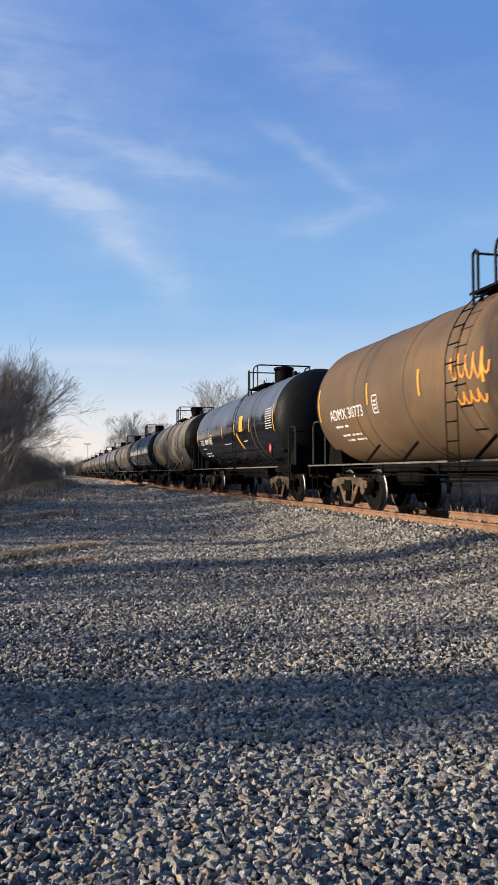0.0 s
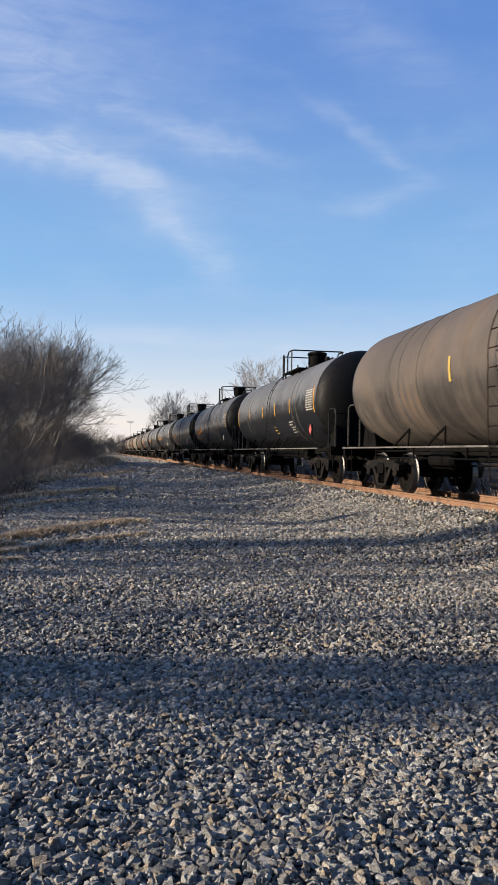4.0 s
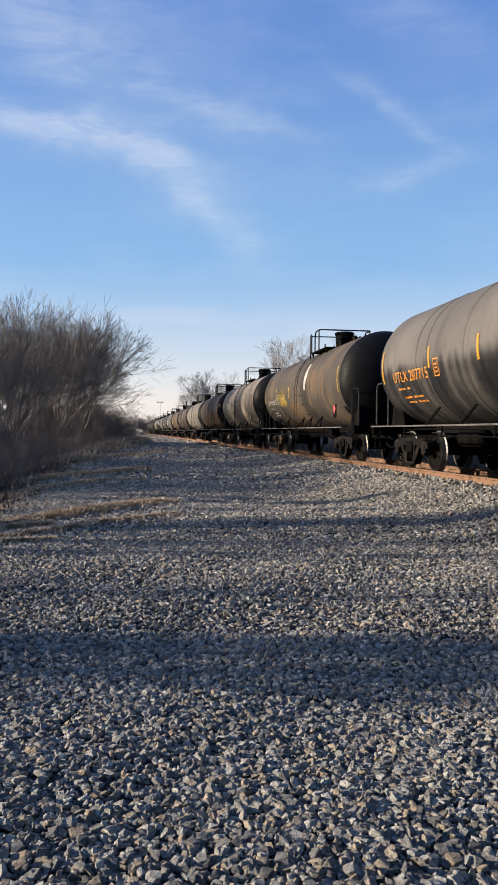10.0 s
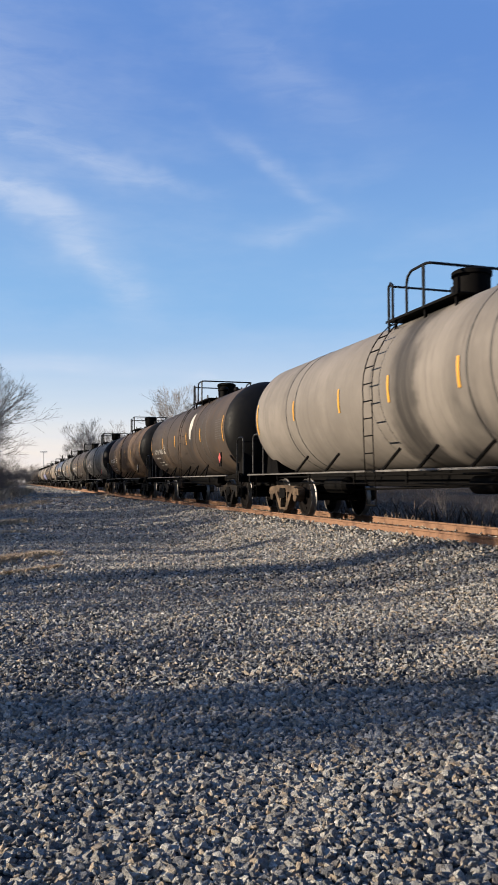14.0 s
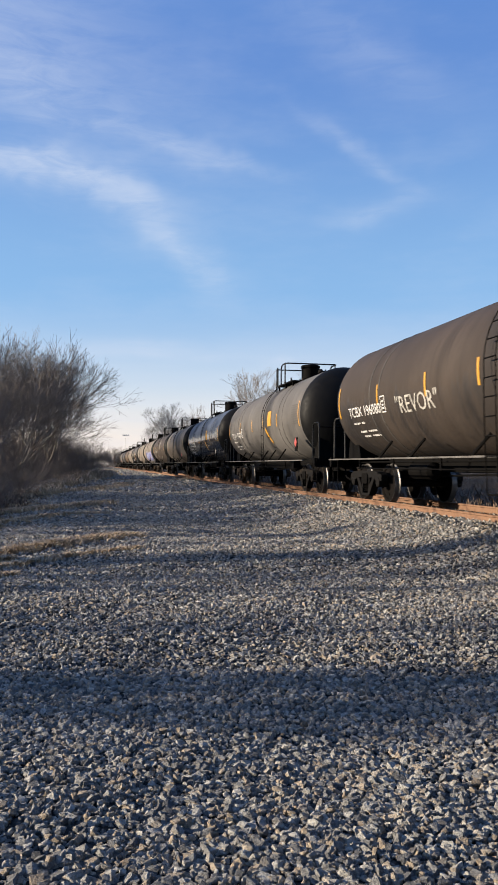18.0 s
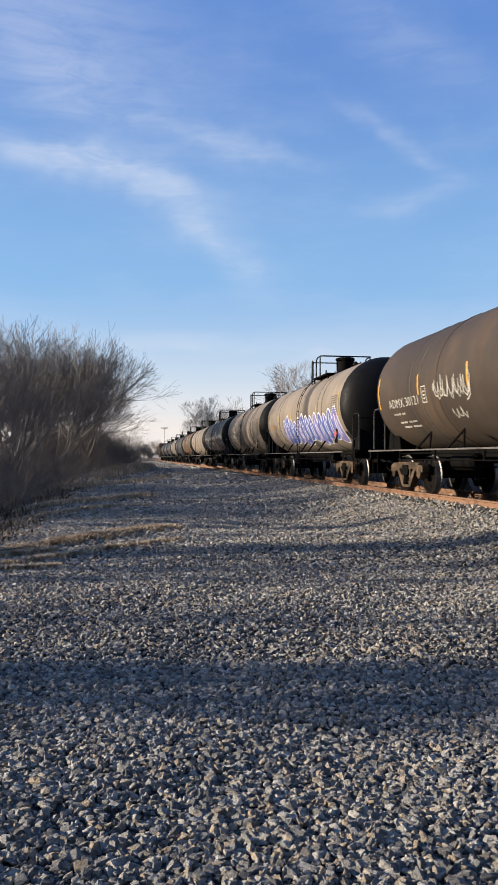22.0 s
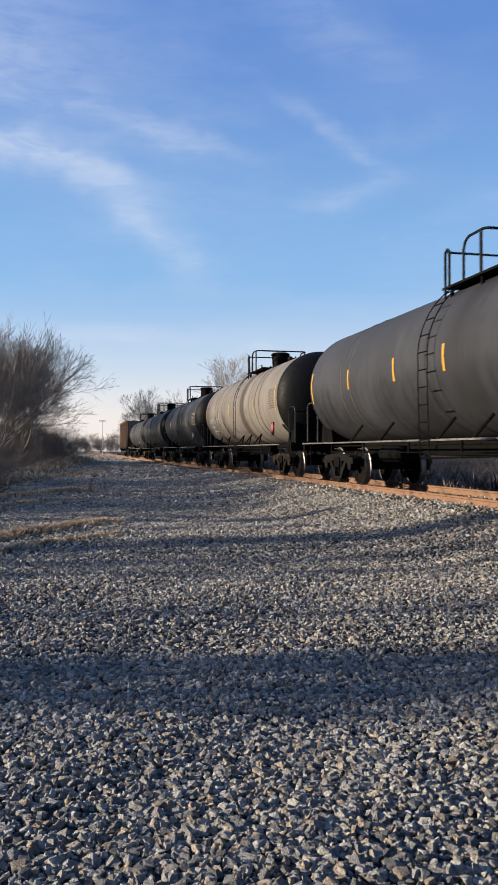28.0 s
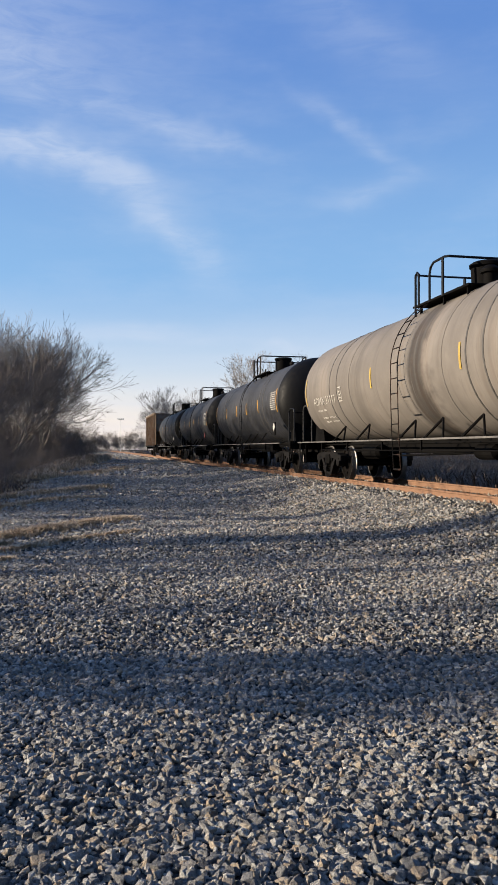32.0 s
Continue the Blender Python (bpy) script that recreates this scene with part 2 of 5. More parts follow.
BLACK = plain("black_paint", (0.0035, 0.0036, 0.004), 0.45, 0.0, 0.35, spec=0.2)
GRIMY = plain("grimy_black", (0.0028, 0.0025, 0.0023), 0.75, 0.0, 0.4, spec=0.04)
STEEL = plain("worn_steel", (0.30, 0.28, 0.26), 0.42, 0.9, 0.2)
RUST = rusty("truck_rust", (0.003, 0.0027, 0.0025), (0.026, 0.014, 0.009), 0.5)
RAIL = rusty("rail_rust", (0.085, 0.048, 0.032), (0.145, 0.083, 0.052), 0.75)
TIE = plain("tie_wood", (0.03, 0.023, 0.018), 0.9, 0.0, 0.4, 6.0)
# sunlight on the rear end rails, painted as mottled grey
LITRAIL = plain("grey_paint", (0.025, 0.024, 0.023), 0.55, 0.0, 0.8, 3.0, spec=0.2)
SILL = plain("dusty_sill", (0.07, 0.065, 0.06), 0.5, 0.0, 0.6, 2.0, spec=0.3)
WHITE = plain("white_paint", (0.46, 0.45, 0.43), 0.6, 0.0, 0.12)
DIRTYWHITE = plain("dirty_white_paint", (0.28, 0.265, 0.235), 0.7, 0.0, 0.25)
YELLOW = plain("yellow_reflector", (0.38, 0.19, 0.016), 0.45, 0.0, 0.10)
FADED = plain("faded_yellow", (0.27, 0.18, 0.03), 0.6, 0.0, 0.25)
ORANGE = plain("orange_paint", (0.46, 0.17, 0.018), 0.6, 0.0, 0.15)
RED = plain("red_placard", (0.28, 0.045, 0.04), 0.5, 0.0, 0.15)
# dirt and painted shadow of the seam bands in one colour; also stencil ink
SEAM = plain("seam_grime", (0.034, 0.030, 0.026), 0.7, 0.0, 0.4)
SMEAR = plain("faded_orange_smear", (0.19, 0.115, 0.05), 0.7, 0.0, 0.35, 14.0)
BLUE = plain("blue_spray", (0.030, 0.055, 0.22), 0.6, 0.0, 0.2)
LILAC = plain("violet_spray", (0.11, 0.10, 0.26), 0.65, 0.0, 0.2)


def frame_material():
    """Cast side frames: black with grime, or caked with tan dust and rust, car by car."""
    k, p, m = surface("side_frame_dust")
    v = k.coords()
    rnd = k.add("ShaderNodeObjectInfo").outputs["Random"]
    n = k.noise(v, 3.5, 6, 0.65)
    dusty = k.ramp(k.math("ADD", k.math("MULTIPLY", rnd, 0.6), k.math("MULTIPLY", n, 0.9)), 0.72, 1.30)
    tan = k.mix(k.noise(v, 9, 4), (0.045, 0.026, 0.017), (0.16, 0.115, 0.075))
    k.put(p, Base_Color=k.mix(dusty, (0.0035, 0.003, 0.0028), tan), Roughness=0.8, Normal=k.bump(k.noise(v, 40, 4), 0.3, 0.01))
    p.inputs["Specular IOR Level"].default_value = 0.1
    return m


CAST = frame_material()


# ---- mesh helpers ----
class Mesh:
    """Collects points and faces of one mesh."""

    def __init__(self):
        self.v, self.f, self.smooth = [], [], False

    def poly(self, pts, faces):
        n = len(self.v)
        self.v += [tuple(p) for p in pts]
        self.f += [tuple(i + n for i in f) for f in faces]
        return self

    def box(self, c, s, m=None):
        x, y, z = (a / 2 for a in s)
        pts = [Vector((i * x, j * y, l * z)) for i in (-1, 1) for j in (-1, 1) for l in (-1, 1)]
        if m:
            pts = [m @ p for p in pts]
        pts = [p + Vector(c) for p in pts]
        return self.poly(pts, [(0, 1, 3, 2), (4, 6, 7, 5), (0, 4, 5, 1), (2, 3, 7, 6), (0, 2, 6, 4), (1, 5, 7, 3)])

    def bevelled(self, c, s, b):
        """A box whose upright and long edges are cut by b."""
        x, y, z = (a / 2 for a in s)
        ring = [(-x + b, -z), (x - b, -z), (x, -z + b), (x, z - b), (x - b, z), (-x + b, z), (-x, z - b), (-x, -z + b)]
        pts = [(c[0] + a, c[1] - y, c[2] + h) for a, h in ring] + [(c[0] + a, c[1] + y, c[2] + h) for a, h in ring]
        return self.poly(pts, [tuple(range(8))[::-1][::-1], tuple(range(15, 7, -1))] + [(i, i + 8, (i + 1) % 8 + 8, (i + 1) % 8)[::-1] for i in range(8)])

    def tube(self, pts, r, n=6, closed=True):
        """A round bar along points; r may be one radius or one a point."""
        pts = [Vector(p) for p in pts]
        rs = r if isinstance(r, (list, tuple)) else [r] * len(pts)
        base, up = len(self.v), None
        for i, p in enumerate(pts):
            d = (pts[min(i + 1, len(pts) - 1)] - pts[max(i - 1, 0)]).normalized()
            if up is None:
                up = d.orthogonal().normalized()
            up = (up - d * up.dot(d)).normalized()
            side = d.cross(up)
            for j in range(n):
                a = math.tau * j / n
                self.v.append(tuple(p + rs[i] * (math.cos(a) * up + math.sin(a) * side)))
        for i in range(len(pts) - 1):
            for j in range(n):
                a, b = base + i * n + j, base + i * n + (j + 1) % n
                self.f.append((a, b, b + n, a + n))
        if closed:
            self.f.append(tuple(base + j for j in range(n))[::-1])
            self.f.append(tuple(base + (len(pts) - 1) * n + j for j in range(n)))
        return self

    def lathe(self, profile, n, m=None, cap=True):
        """Turns (radius, height) pairs round the z axis, then applies m."""
        base = len(self.v)
        for r, h in profile:
            for j in range(n):
                a = math.tau * j / n
                p = Vector((r * math.cos(a), r * math.sin(a), h))
                self.v.append(tuple(m @ p if m else p))
        for i in range(len(profile) - 1):
            for j in range(n):
                a, b = base + i * n + j, base + i * n + (j + 1) % n
                self.f.append((a, b, b + n, a + n))
        if cap:
            self.f.append(tuple(base + j for j in range(n))[::-1])
            self.f.append(tuple(base + (len(profile) - 1) * n + j for j in range(n)))
        return self

    def prism(self, ring, y0, y1):
        """A flat outline of (x, z) pairs, given depth along y."""
        n = len(ring)
        return self.poly([(a, y0, b) for a, b in ring] + [(a, y1, b) for a, b in ring],
                         [tuple(range(n)), tuple(range(2 * n - 1, n - 1, -1))] + [(i + n, (i + 1) % n + n, (i + 1) % n, i)[::-1] for i in range(n)])

    def data(self, name, mat, smooth=False):
        me = bpy.data.meshes.new(name)
        me.from_pydata(self.v, [], self.f)
        bm = bmesh.new()
        bm.from_mesh(me)
        bmesh.ops.recalc_face_normals(bm, faces=bm.faces)
        bm.to_mesh(me)
        bm.free()
        if smooth:
            me.shade_smooth()
            me.set_sharp_from_angle(angle=radians(38))
        if mat:
            me.materials.append(mat)
        return me


def part(name, mesh, mat, parent, label="", smooth=False):
    """Links one mesh as a part under a thing or under a part."""
    me = mesh if isinstance(mesh, bpy.types.Mesh) else mesh.data(name, mat, smooth)
    ob = new(name, me)
    ob.parent = parent
    return tagged(ob, label)


def thing(name, label, category, group="", mesh=None, mat=None, smooth=False, kind=""):
    ob = new(name, mesh.data(name, mat, smooth) if mesh else None)
    return tagged(ob, label, category, group, kind)


def big_mesh(name, verts, faces, mat):
    """A mesh from arrays: verts (n, 3), faces (m, 3 or 4)."""
    me = bpy.data.meshes.new(name)
    k = faces.shape[1]
    me.vertices.add(len(verts))
    me.vertices.foreach_set("co", np.ascontiguousarray(verts, dtype=np.float32).ravel())
    me.loops.add(faces.size)
    me.loops.foreach_set("vertex_index", np.ascontiguousarray(faces, dtype=np.int32).ravel())
    me.polygons.add(len(faces))
    me.polygons.foreach_set("loop_start", np.arange(0, faces.size, k, dtype=np.int32))
    me.update(calc_edges=True)
    me.materials.append(mat)
    me.shade_flat()
    return me


# ---- the track's line ----
TURN, OFF = radians(11.69), 7.863   # heading to the left of the view axis, distance from the camera
AHEAD, ACROSS = Vector((-math.sin(TURN), math.cos(TURN))), Vector((math.cos(TURN), math.sin(TURN)))


def along(s, u=0.0, z=0.0):
    """The place s metres along the track, u metres to the camera's side of its middle."""
    p = AHEAD * float(s) + ACROSS * float(OFF - u)
    return Vector((p.x, p.y, z))


def spread(s, u):
    """The same for arrays: x and y."""
    return AHEAD.x * s + ACROSS.x * (OFF - u), AHEAD.y * s + ACROSS.y * (OFF - u)


def on_track(s, z=0.0):
    """A car's pose there: its x axis points the way the train runs, its -y side faces the camera."""
    p = along(s)
    return pose(p.x, p.y, z, 0, 0, math.degrees(TURN) - 90)


def from_track(x, y):
    return OFF - (np.asarray(x) * ACROSS.x + np.asarray(y) * ACROSS.y)


PROFILE_U = [-60, -8, -4.2, -2.3, -1.7, -0.86, -0.6, 0.6, 0.86, 1.5, 2.2, 3.5, 5.0, 7.2, 9.0, 10.2, 12.5, 16, 30, 400]
PROFILE_Z = [-1.2, -1.1, -0.75, -0.30, -0.16, -0.135, -0.19, -0.19, -0.135, -0.15, -0.29, -0.50, -0.56, -0.55, -0.56, -0.62, -0.95, -1.15, -1.2, -1.2]


def ground_height(x, y):
    u = from_track(x, y)
    z = np.interp(u, PROFILE_U, PROFILE_Z)
    s = np.asarray(x) * AHEAD.x + np.asarray(y) * AHEAD.y
    rise = np.interp(s, [20, 62], [0.0, 1.0]) * np.interp(u, [1.5, 3.5, 16, 40], [0.0, 1.0, 1.0, 0.4])
    z = z + rise * np.maximum(-0.17 - z, 0)
    soft = np.interp(u, [2.0, 3.5, 60], [0.0, 1.0, 1.0]) + np.interp(-u, [2.0, 6.0], [0.0, 1.0])
    x, y = np.asarray(x), np.asarray(y)
    return z + soft * (0.035 * np.sin(x * 0.9 + 1.3) * np.cos(y * 0.55) + 0.025 * np.sin(y * 1.1 + x * 0.4) + 0.012 * np.sin(x * 3.1 - y * 2.3))


def build_ground():
    us = np.unique(np.concatenate([np.linspace(-700, -60, 14), np.linspace(-60, -8, 14), np.arange(-8, 16, 0.25), np.linspace(16, 60, 16), np.linspace(60, 700, 14)]))
    ss = np.unique(np.concatenate([np.linspace(-900, -60, 16), np.arange(-60, 60, 0.5), np.linspace(60, 200, 90), np.linspace(200, 1400, 60)]))
    gx, gy = spread(ss[:, None], us[None, :])
    gz = ground_height(gx, gy)
    verts = np.stack([gx, gy, gz], -1).reshape(-1, 3)
    n, w = len(ss), len(us)
    i = (np.arange(n - 1)[:, None] * w + np.arange(w - 1)[None, :]).ravel()
    faces = np.stack([i, i + w, i + w + 1, i + 1], -1)
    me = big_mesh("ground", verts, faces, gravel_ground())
    att = me.attributes.new("from_track", "FLOAT", "POINT")
    att.data.foreach_set("value", np.tile(us, n).astype(np.float32))
    me.shade_smooth()
    ob = new("ground", me)
    if (me.polygons[0].normal.z) < 0:
        me.flip_normals()
    return tagged(ob, "grey crushed-stone ground with straw edge and leaf litter", "ground", kind="structure")


def rock_shapes(count, points):
    """Angular stones: hulls of random points, as arrays."""
    out = []
    for i in range(count):
        rng = np.random.default_rng(500 + i)
        p = rng.normal(size=(points, 3))
        p /= np.linalg.norm(p, axis=1)[:, None]
        p = np.sign(p) * np.abs(p) ** 0.62
        p *= np.array([1.0, rng.uniform(0.62, 0.95), rng.uniform(0.38, 0.70)]) * 0.46 * rng.uniform(0.85, 1.0, (points, 1))
        bm = bmesh.new()
        for q in p:
            bm.verts.new(q)
        r = bmesh.ops.convex_hull(bm, input=bm.verts)
        drop = [e for e in set(r["geom_interior"]) | set(r["geom_unused"]) if isinstance(e, bmesh.types.BMVert)]
        bmesh.ops.delete(bm, geom=drop, context="VERTS")
        bmesh.ops.triangulate(bm, faces=bm.faces)
        bm.normal_update()
        bm.verts.index_update()
        out.append((np.array([v.co[:] for v in bm.verts]), np.array([[v.index for v in f.verts] for f in bm.faces])))
        bm.free()
    return out


def scatter(name, xs, ys, sizes, mat, label, lift=0.18, seed=3, category="gravel", near=None):
    """One sheet of loose stones; those marked near have more facets."""
    rng = np.random.default_rng(seed)
    fine, coarse = rock_shapes(20, 15), rock_shapes(16, 7)
    shapes = fine + coarse
    zs = ground_height(xs, ys)
    kind = rng.integers(len(fine), len(shapes), len(xs))
    if near is not None:
        kind = np.where(near, rng.integers(0, len(fine), len(xs)), kind)
    V, Fc, base = [], [], 0
    for j, (pv, pf) in enumerate(shapes):
        idx = np.nonzero(kind == j)[0]
        if not len(idx):
            continue
        q = rng.normal(size=(len(idx), 4)) * np.array([1.0, 0.28, 0.28, 1.0])
        q /= np.linalg.norm(q, axis=1)[:, None]
        w, x, y, z = q.T
        R = np.stack([1 - 2 * (y * y + z * z), 2 * (x * y - w * z), 2 * (x * z + w * y), 2 * (x * y + w * z), 1 - 2 * (x * x + z * z), 2 * (y * z - w * x),
                      2 * (x * z - w * y), 2 * (y * z + w * x), 1 - 2 * (x * x + y * y)], -1).reshape(-1, 3, 3)
        P = np.einsum("nij,vj->nvi", R, pv) * sizes[idx][:, None, None]
        P += np.stack([xs[idx], ys[idx], zs[idx] + sizes[idx] * lift], -1)[:, None, :]
        V.append(P.reshape(-1, 3))
        Fc.append((pf[None] + (base + np.arange(len(idx)) * len(pv))[:, None, None]).reshape(-1, 3))
        base += len(idx) * len(pv)
    ob = new(name, big_mesh(name, np.concatenate(V), np.concatenate(Fc), mat))
    return tagged(ob, label, category, kind="stuff")


def build_gravel():
    rng = np.random.default_rng(11)
    mat = stone_material()

    def wedge(r0, r1, per, lo, hi):
        n = int(per * (hi - lo) * (r1 * r1 - r0 * r0) / 2)
        r = np.sqrt(rng.uniform(r0 * r0, r1 * r1, n))
        a = rng.uniform(lo, hi, n)
        return r * np.sin(a), r * np.cos(a)

    sets = [(1.9, 5.5, 2500, 0.037), (5.5, 10.0, 1600, 0.038), (10.0, 19.0, 760, 0.045), (19.0, 36.0, 230, 0.068), (36.0, 75.0, 45, 0.13), (75.0, 170.0, 8, 0.24)]
    xs, ys, sz = [], [], []
    for r0, r1, per, size in sets:
        x, y = wedge(r0, r1, per, radians(-25.5), radians(27))
        keep = (from_track(x, y) > 1.55) & (from_track(x, y) < np.interp(y, [8.0, 11, 14, 20, 30, 45, 70], [11.0, 10.9, 10.3, 10.0, 9.6, 8.4, 6.6]) + 0.35 * np.sin(y * 0.7) + rng.normal(0, 0.4, len(x)))
        x, y = x[keep], y[keep]
        xs.append(x), ys.append(y), sz.append(size * np.exp(np.clip(rng.normal(0, 0.33, len(x)), -0.75, 0.62)))
    # the same stones, thinner, all round
    x, y = wedge(0.0, 9.0, 300, -math.pi, math.pi)
    keep = (np.abs(np.arctan2(x, y) - 0.01) > 0.46) | (np.hypot(x, y) < 1.9)
    keep &= from_track(x, y) > 1.6
    x, y = x[keep], y[keep]
    xs.append(x), ys.append(y), sz.append(0.052 * np.exp(np.clip(rng.normal(0, 0.36, len(x)), -0.75, 0.78)))
    xs, ys, sz = np.concatenate(xs), np.concatenate(ys), np.concatenate(sz)
    scatter("gravel_stones", xs, ys, sz, mat, "loose angular grey and tan crushed stones on the ground", lift=0.17, near=(np.hypot(xs, ys) < 5.5) & (np.abs(np.arctan2(xs, ys)) < 0.5))
    # ballast between and beside the ties
    n = 15000
    s, u = rng.uniform(8, 40, n), rng.uniform(-1.9, 2.6, n)
    x, y = spread(s, u)
    scatter("ballast_stones", x, y, 0.068 * np.exp(rng.normal(0, 0.25, n)), mat, "grey track ballast stones between the wooden ties", seed=5)


# ---- track ----
RAIL_RING = [(-0.075, -0.185), (0.075, -0.185), (0.075, -0.172), (0.012, -0.150), (0.010, -0.045), (0.036, -0.035), (0.036, -0.006), (0.028, 0.0), (-0.028, 0.0), (-0.036, -0.006), (-0.036, -0.035), (-0.010, -0.045), (-0.012, -0.150), (-0.075, -0.172)]


def rail_mesh(u0, z0, s0, s1, step):
    k = Mesh()
    n = len(RAIL_RING)
    rows = int((s1 - s0) / step) + 1
    for i in range(rows):
        s = s0 + (s1 - s0) * i / (rows - 1)
        for a, h in RAIL_RING:
            k.v.append(tuple(along(s, u0 + a, z0 + h)))
    for i in range(rows - 1):
        for j in range(n):
            a, b = i * n + j, i * n + (j + 1) % n
            k.f.append((a, b, b + n, a + n))
    k.f += [tuple(range(n)), tuple(range((rows - 1) * n, rows * n))]
    return k


def build_track():
    track = thing("railway_track", "rusty steel rails on dark wooden ties in ballast", "track", kind="structure")
    for u in (0.7535, -0.7535):
        part("rail", rail_mesh(u, 0.0, -120, 420, 4.0), RAIL, track, "rust-brown steel rail")
    tie = Mesh().bevelled((0, 0, -0.275), (0.23, 2.6, 0.17), 0.012).data("tie", TIE)
    plate = Mesh()
    for y in (-0.7535, 0.7535):
        plate.box((0, y, -0.189), (0.19, 0.34, 0.018))
        for a in (-0.06, 0.06):
            for c in (-0.095, 0.095):
                plate.box((a, y + c, -0.165), (0.022, 0.03, 0.04))
    plate = plate.data("tie_plate", RUST)
    rng = random.Random(4)
    for i in range(170):
        s = -6 + i * 0.53
        m = on_track(s + rng.uniform(-0.02, 0.02)) @ pose(0, rng.uniform(-0.03, 0.03), rng.uniform(-0.008, 0.0), 0, 0, rng.uniform(-1.2, 1.2))
        t = new("tie", tie)
        t.parent, t.matrix_basis = track, m
        if s < 40:
            q = new("tie_plate", plate)
            q.parent, q.matrix_basis = track, on_track(s)
    rest = Mesh()
    for i in range(420):
        s = 84.5 + i * 0.62
        rest.box(along(s, 0, -0.275), (0.23, 2.6, 0.17), Matrix.Rotation(TURN - radians(90), 3, "Z"))
    tagged(part("far_ties", rest, TIE, track), kind="stuff")


# ---- tank cars ----
TANK_R, TANK_Z, HALF = 1.50, 2.56, 8.05


def shell_profile(k, x0, x1, n=48, rings=()):
    """The shell between x0 and x1, with raised seams."""
    prof = [(TANK_R, x0)]
    for r in rings:
        prof += [(TANK_R, r - 0.05), (TANK_R + 0.012, r - 0.04), (TANK_R + 0.012, r + 0.04), (TANK_R, r + 0.05)]
    prof.append((TANK_R, x1))
    return k.lathe(prof, n, Matrix.Translation((0, 0, TANK_Z)) @ Matrix.Rotation(radians(90), 4, "Y"), cap=False)


def head_mesh(sign, depth=0.72):
    k = Mesh()
    prof = [(TANK_R * math.cos(a), HALF - depth + depth * math.sin(a)) for a in np.linspace(0, math.pi / 2 - 0.02, 9)]
    turn = Matrix.Rotation(radians(90 * sign), 4, "Y")
    return k.lathe(prof, 48, Matrix.Translation((0, 0, TANK_Z)) @ turn, cap=False)


def wheelset_mesh():
    k = Mesh()
    side = Matrix.Rotation(radians(90), 4, "X")
    for sg in (-1, 1):
        m = Matrix.Translation((0, 0.745 * sg, 0)) @ side @ Matrix.Diagonal((1, 1, -sg, 1))
        k.lathe([(0.09, 0.09), (0.16, 0.085), (0.19, 0.045), (0.36, 0.03), (0.385, 0.065), (0.455, 0.062), (0.462, -0.045), (0.487, -0.06), (0.487, -0.085), (0.40, -0.085), (0.36, -0.02), (0.19, -0.02), (0.15, -0.085), (0.09, -0.09)], 28, m)
    k.lathe([(0.085, -1.02), (0.085, 1.02)], 12, side)
    for a in range(3):
        k.box((0.27 * math.cos(a * 2.09), -0.79, 0.27 * math.sin(a * 2.09)), (0.05, 0.02, 0.05))
    return k


def side_frame_mesh():
    """Cast truck side frame with its two window openings."""
    k = Mesh()
    y0, y1 = -0.09, 0.09
    k.prism([(-1.12, 0.06), (-1.12, 0.20), (-0.92, 0.27), (-0.42, 0.30), (0.42, 0.30), (0.92, 0.27), (1.12, 0.20), (1.12, 0.06), (0.72, 0.06), (0.62, 0.13), (-0.62, 0.13), (-0.72, 0.06)], y0, y1)
    k.prism([(-0.66, 0.13), (-0.50, 0.13), (-0.20, -0.16), (-0.20, -0.27), (-0.32, -0.27)], y0, y1)
    k.prism([(0.50, 0.13), (0.66, 0.13), (0.32, -0.27), (0.20, -0.27), (0.20, -0.16)], y0, y1)
    k.prism([(-0.32, -0.27), (0.32, -0.27), (0.26, -0.33), (-0.26, -0.33)], y0, y1)
    for x in (-0.24, 0.24):
        k.box((x, 0, -0.06), (0.07, 0.16, 0.42))
    for x in (-0.89, 0.89):
        k.lathe([(0.12, -0.12), (0.12, 0.10), (0.07, 0.12)], 12, Matrix.Translation((x, 0, 0.02)) @ Matrix.Rotation(radians(90), 4, "X"))
    return k


def spring_mesh():
    k = Mesh()
    for x in (-0.13, 0.0, 0.13):
        k.tube([(x + 0.055 * math.cos(a), 0.055 * math.sin(a), -0.25 + 0.22 * a / (math.tau * 4)) for a in np.linspace(0, math.tau * 4, 33)], 0.014, 4)
    return k


def ladder_mesh(x, w=0.38):
    """Side ladder: bowed over the tank from the top deck to the sill, then straight below it."""
    k = Mesh()
    R = TANK_R + 0.13
    arc = [(-R * math.sin(a), TANK_Z + R * math.cos(a)) for a in np.linspace(radians(14), radians(96), 16)]
    low = [(-1.63, 2.2), (-1.62, 1.7), (-1.60, 1.10), (-1.56, 0.42)]
    line = arc + low
    for dx in (-w / 2, w / 2):
        k.tube([(x + dx, y, z) for y, z in line], 0.0105, 6)
    pts = [Vector((0, y, z)) for y, z in line]
    gone, nxt = 0.0, 0.15
    for a, b in zip(pts, pts[1:]):
        d = (b - a).length
        while nxt <= gone + d:
            q = a + (b - a) * ((nxt - gone) / d)
            k.tube([(x - w / 2, q.y, q.z), (x + w / 2, q.y, q.z)], 0.013, 5)
            nxt += 0.32
        gone += d
    k.tube([(x - w / 2, -1.56, 0.42), (x + w / 2, -1.56, 0.42)], 0.02, 6)
    return k


def bent(pts, r, n=7):
    return Mesh().tube(pts, r, n)


def mirror_y(k):
    m = Mesh()
    m.v = [(x, -y, z) for x, y, z in k.v]
    m.f = [f[::-1] for f in k.f]
    return m


# the cars' true length against that of the drawing below
SHORT = 0.898


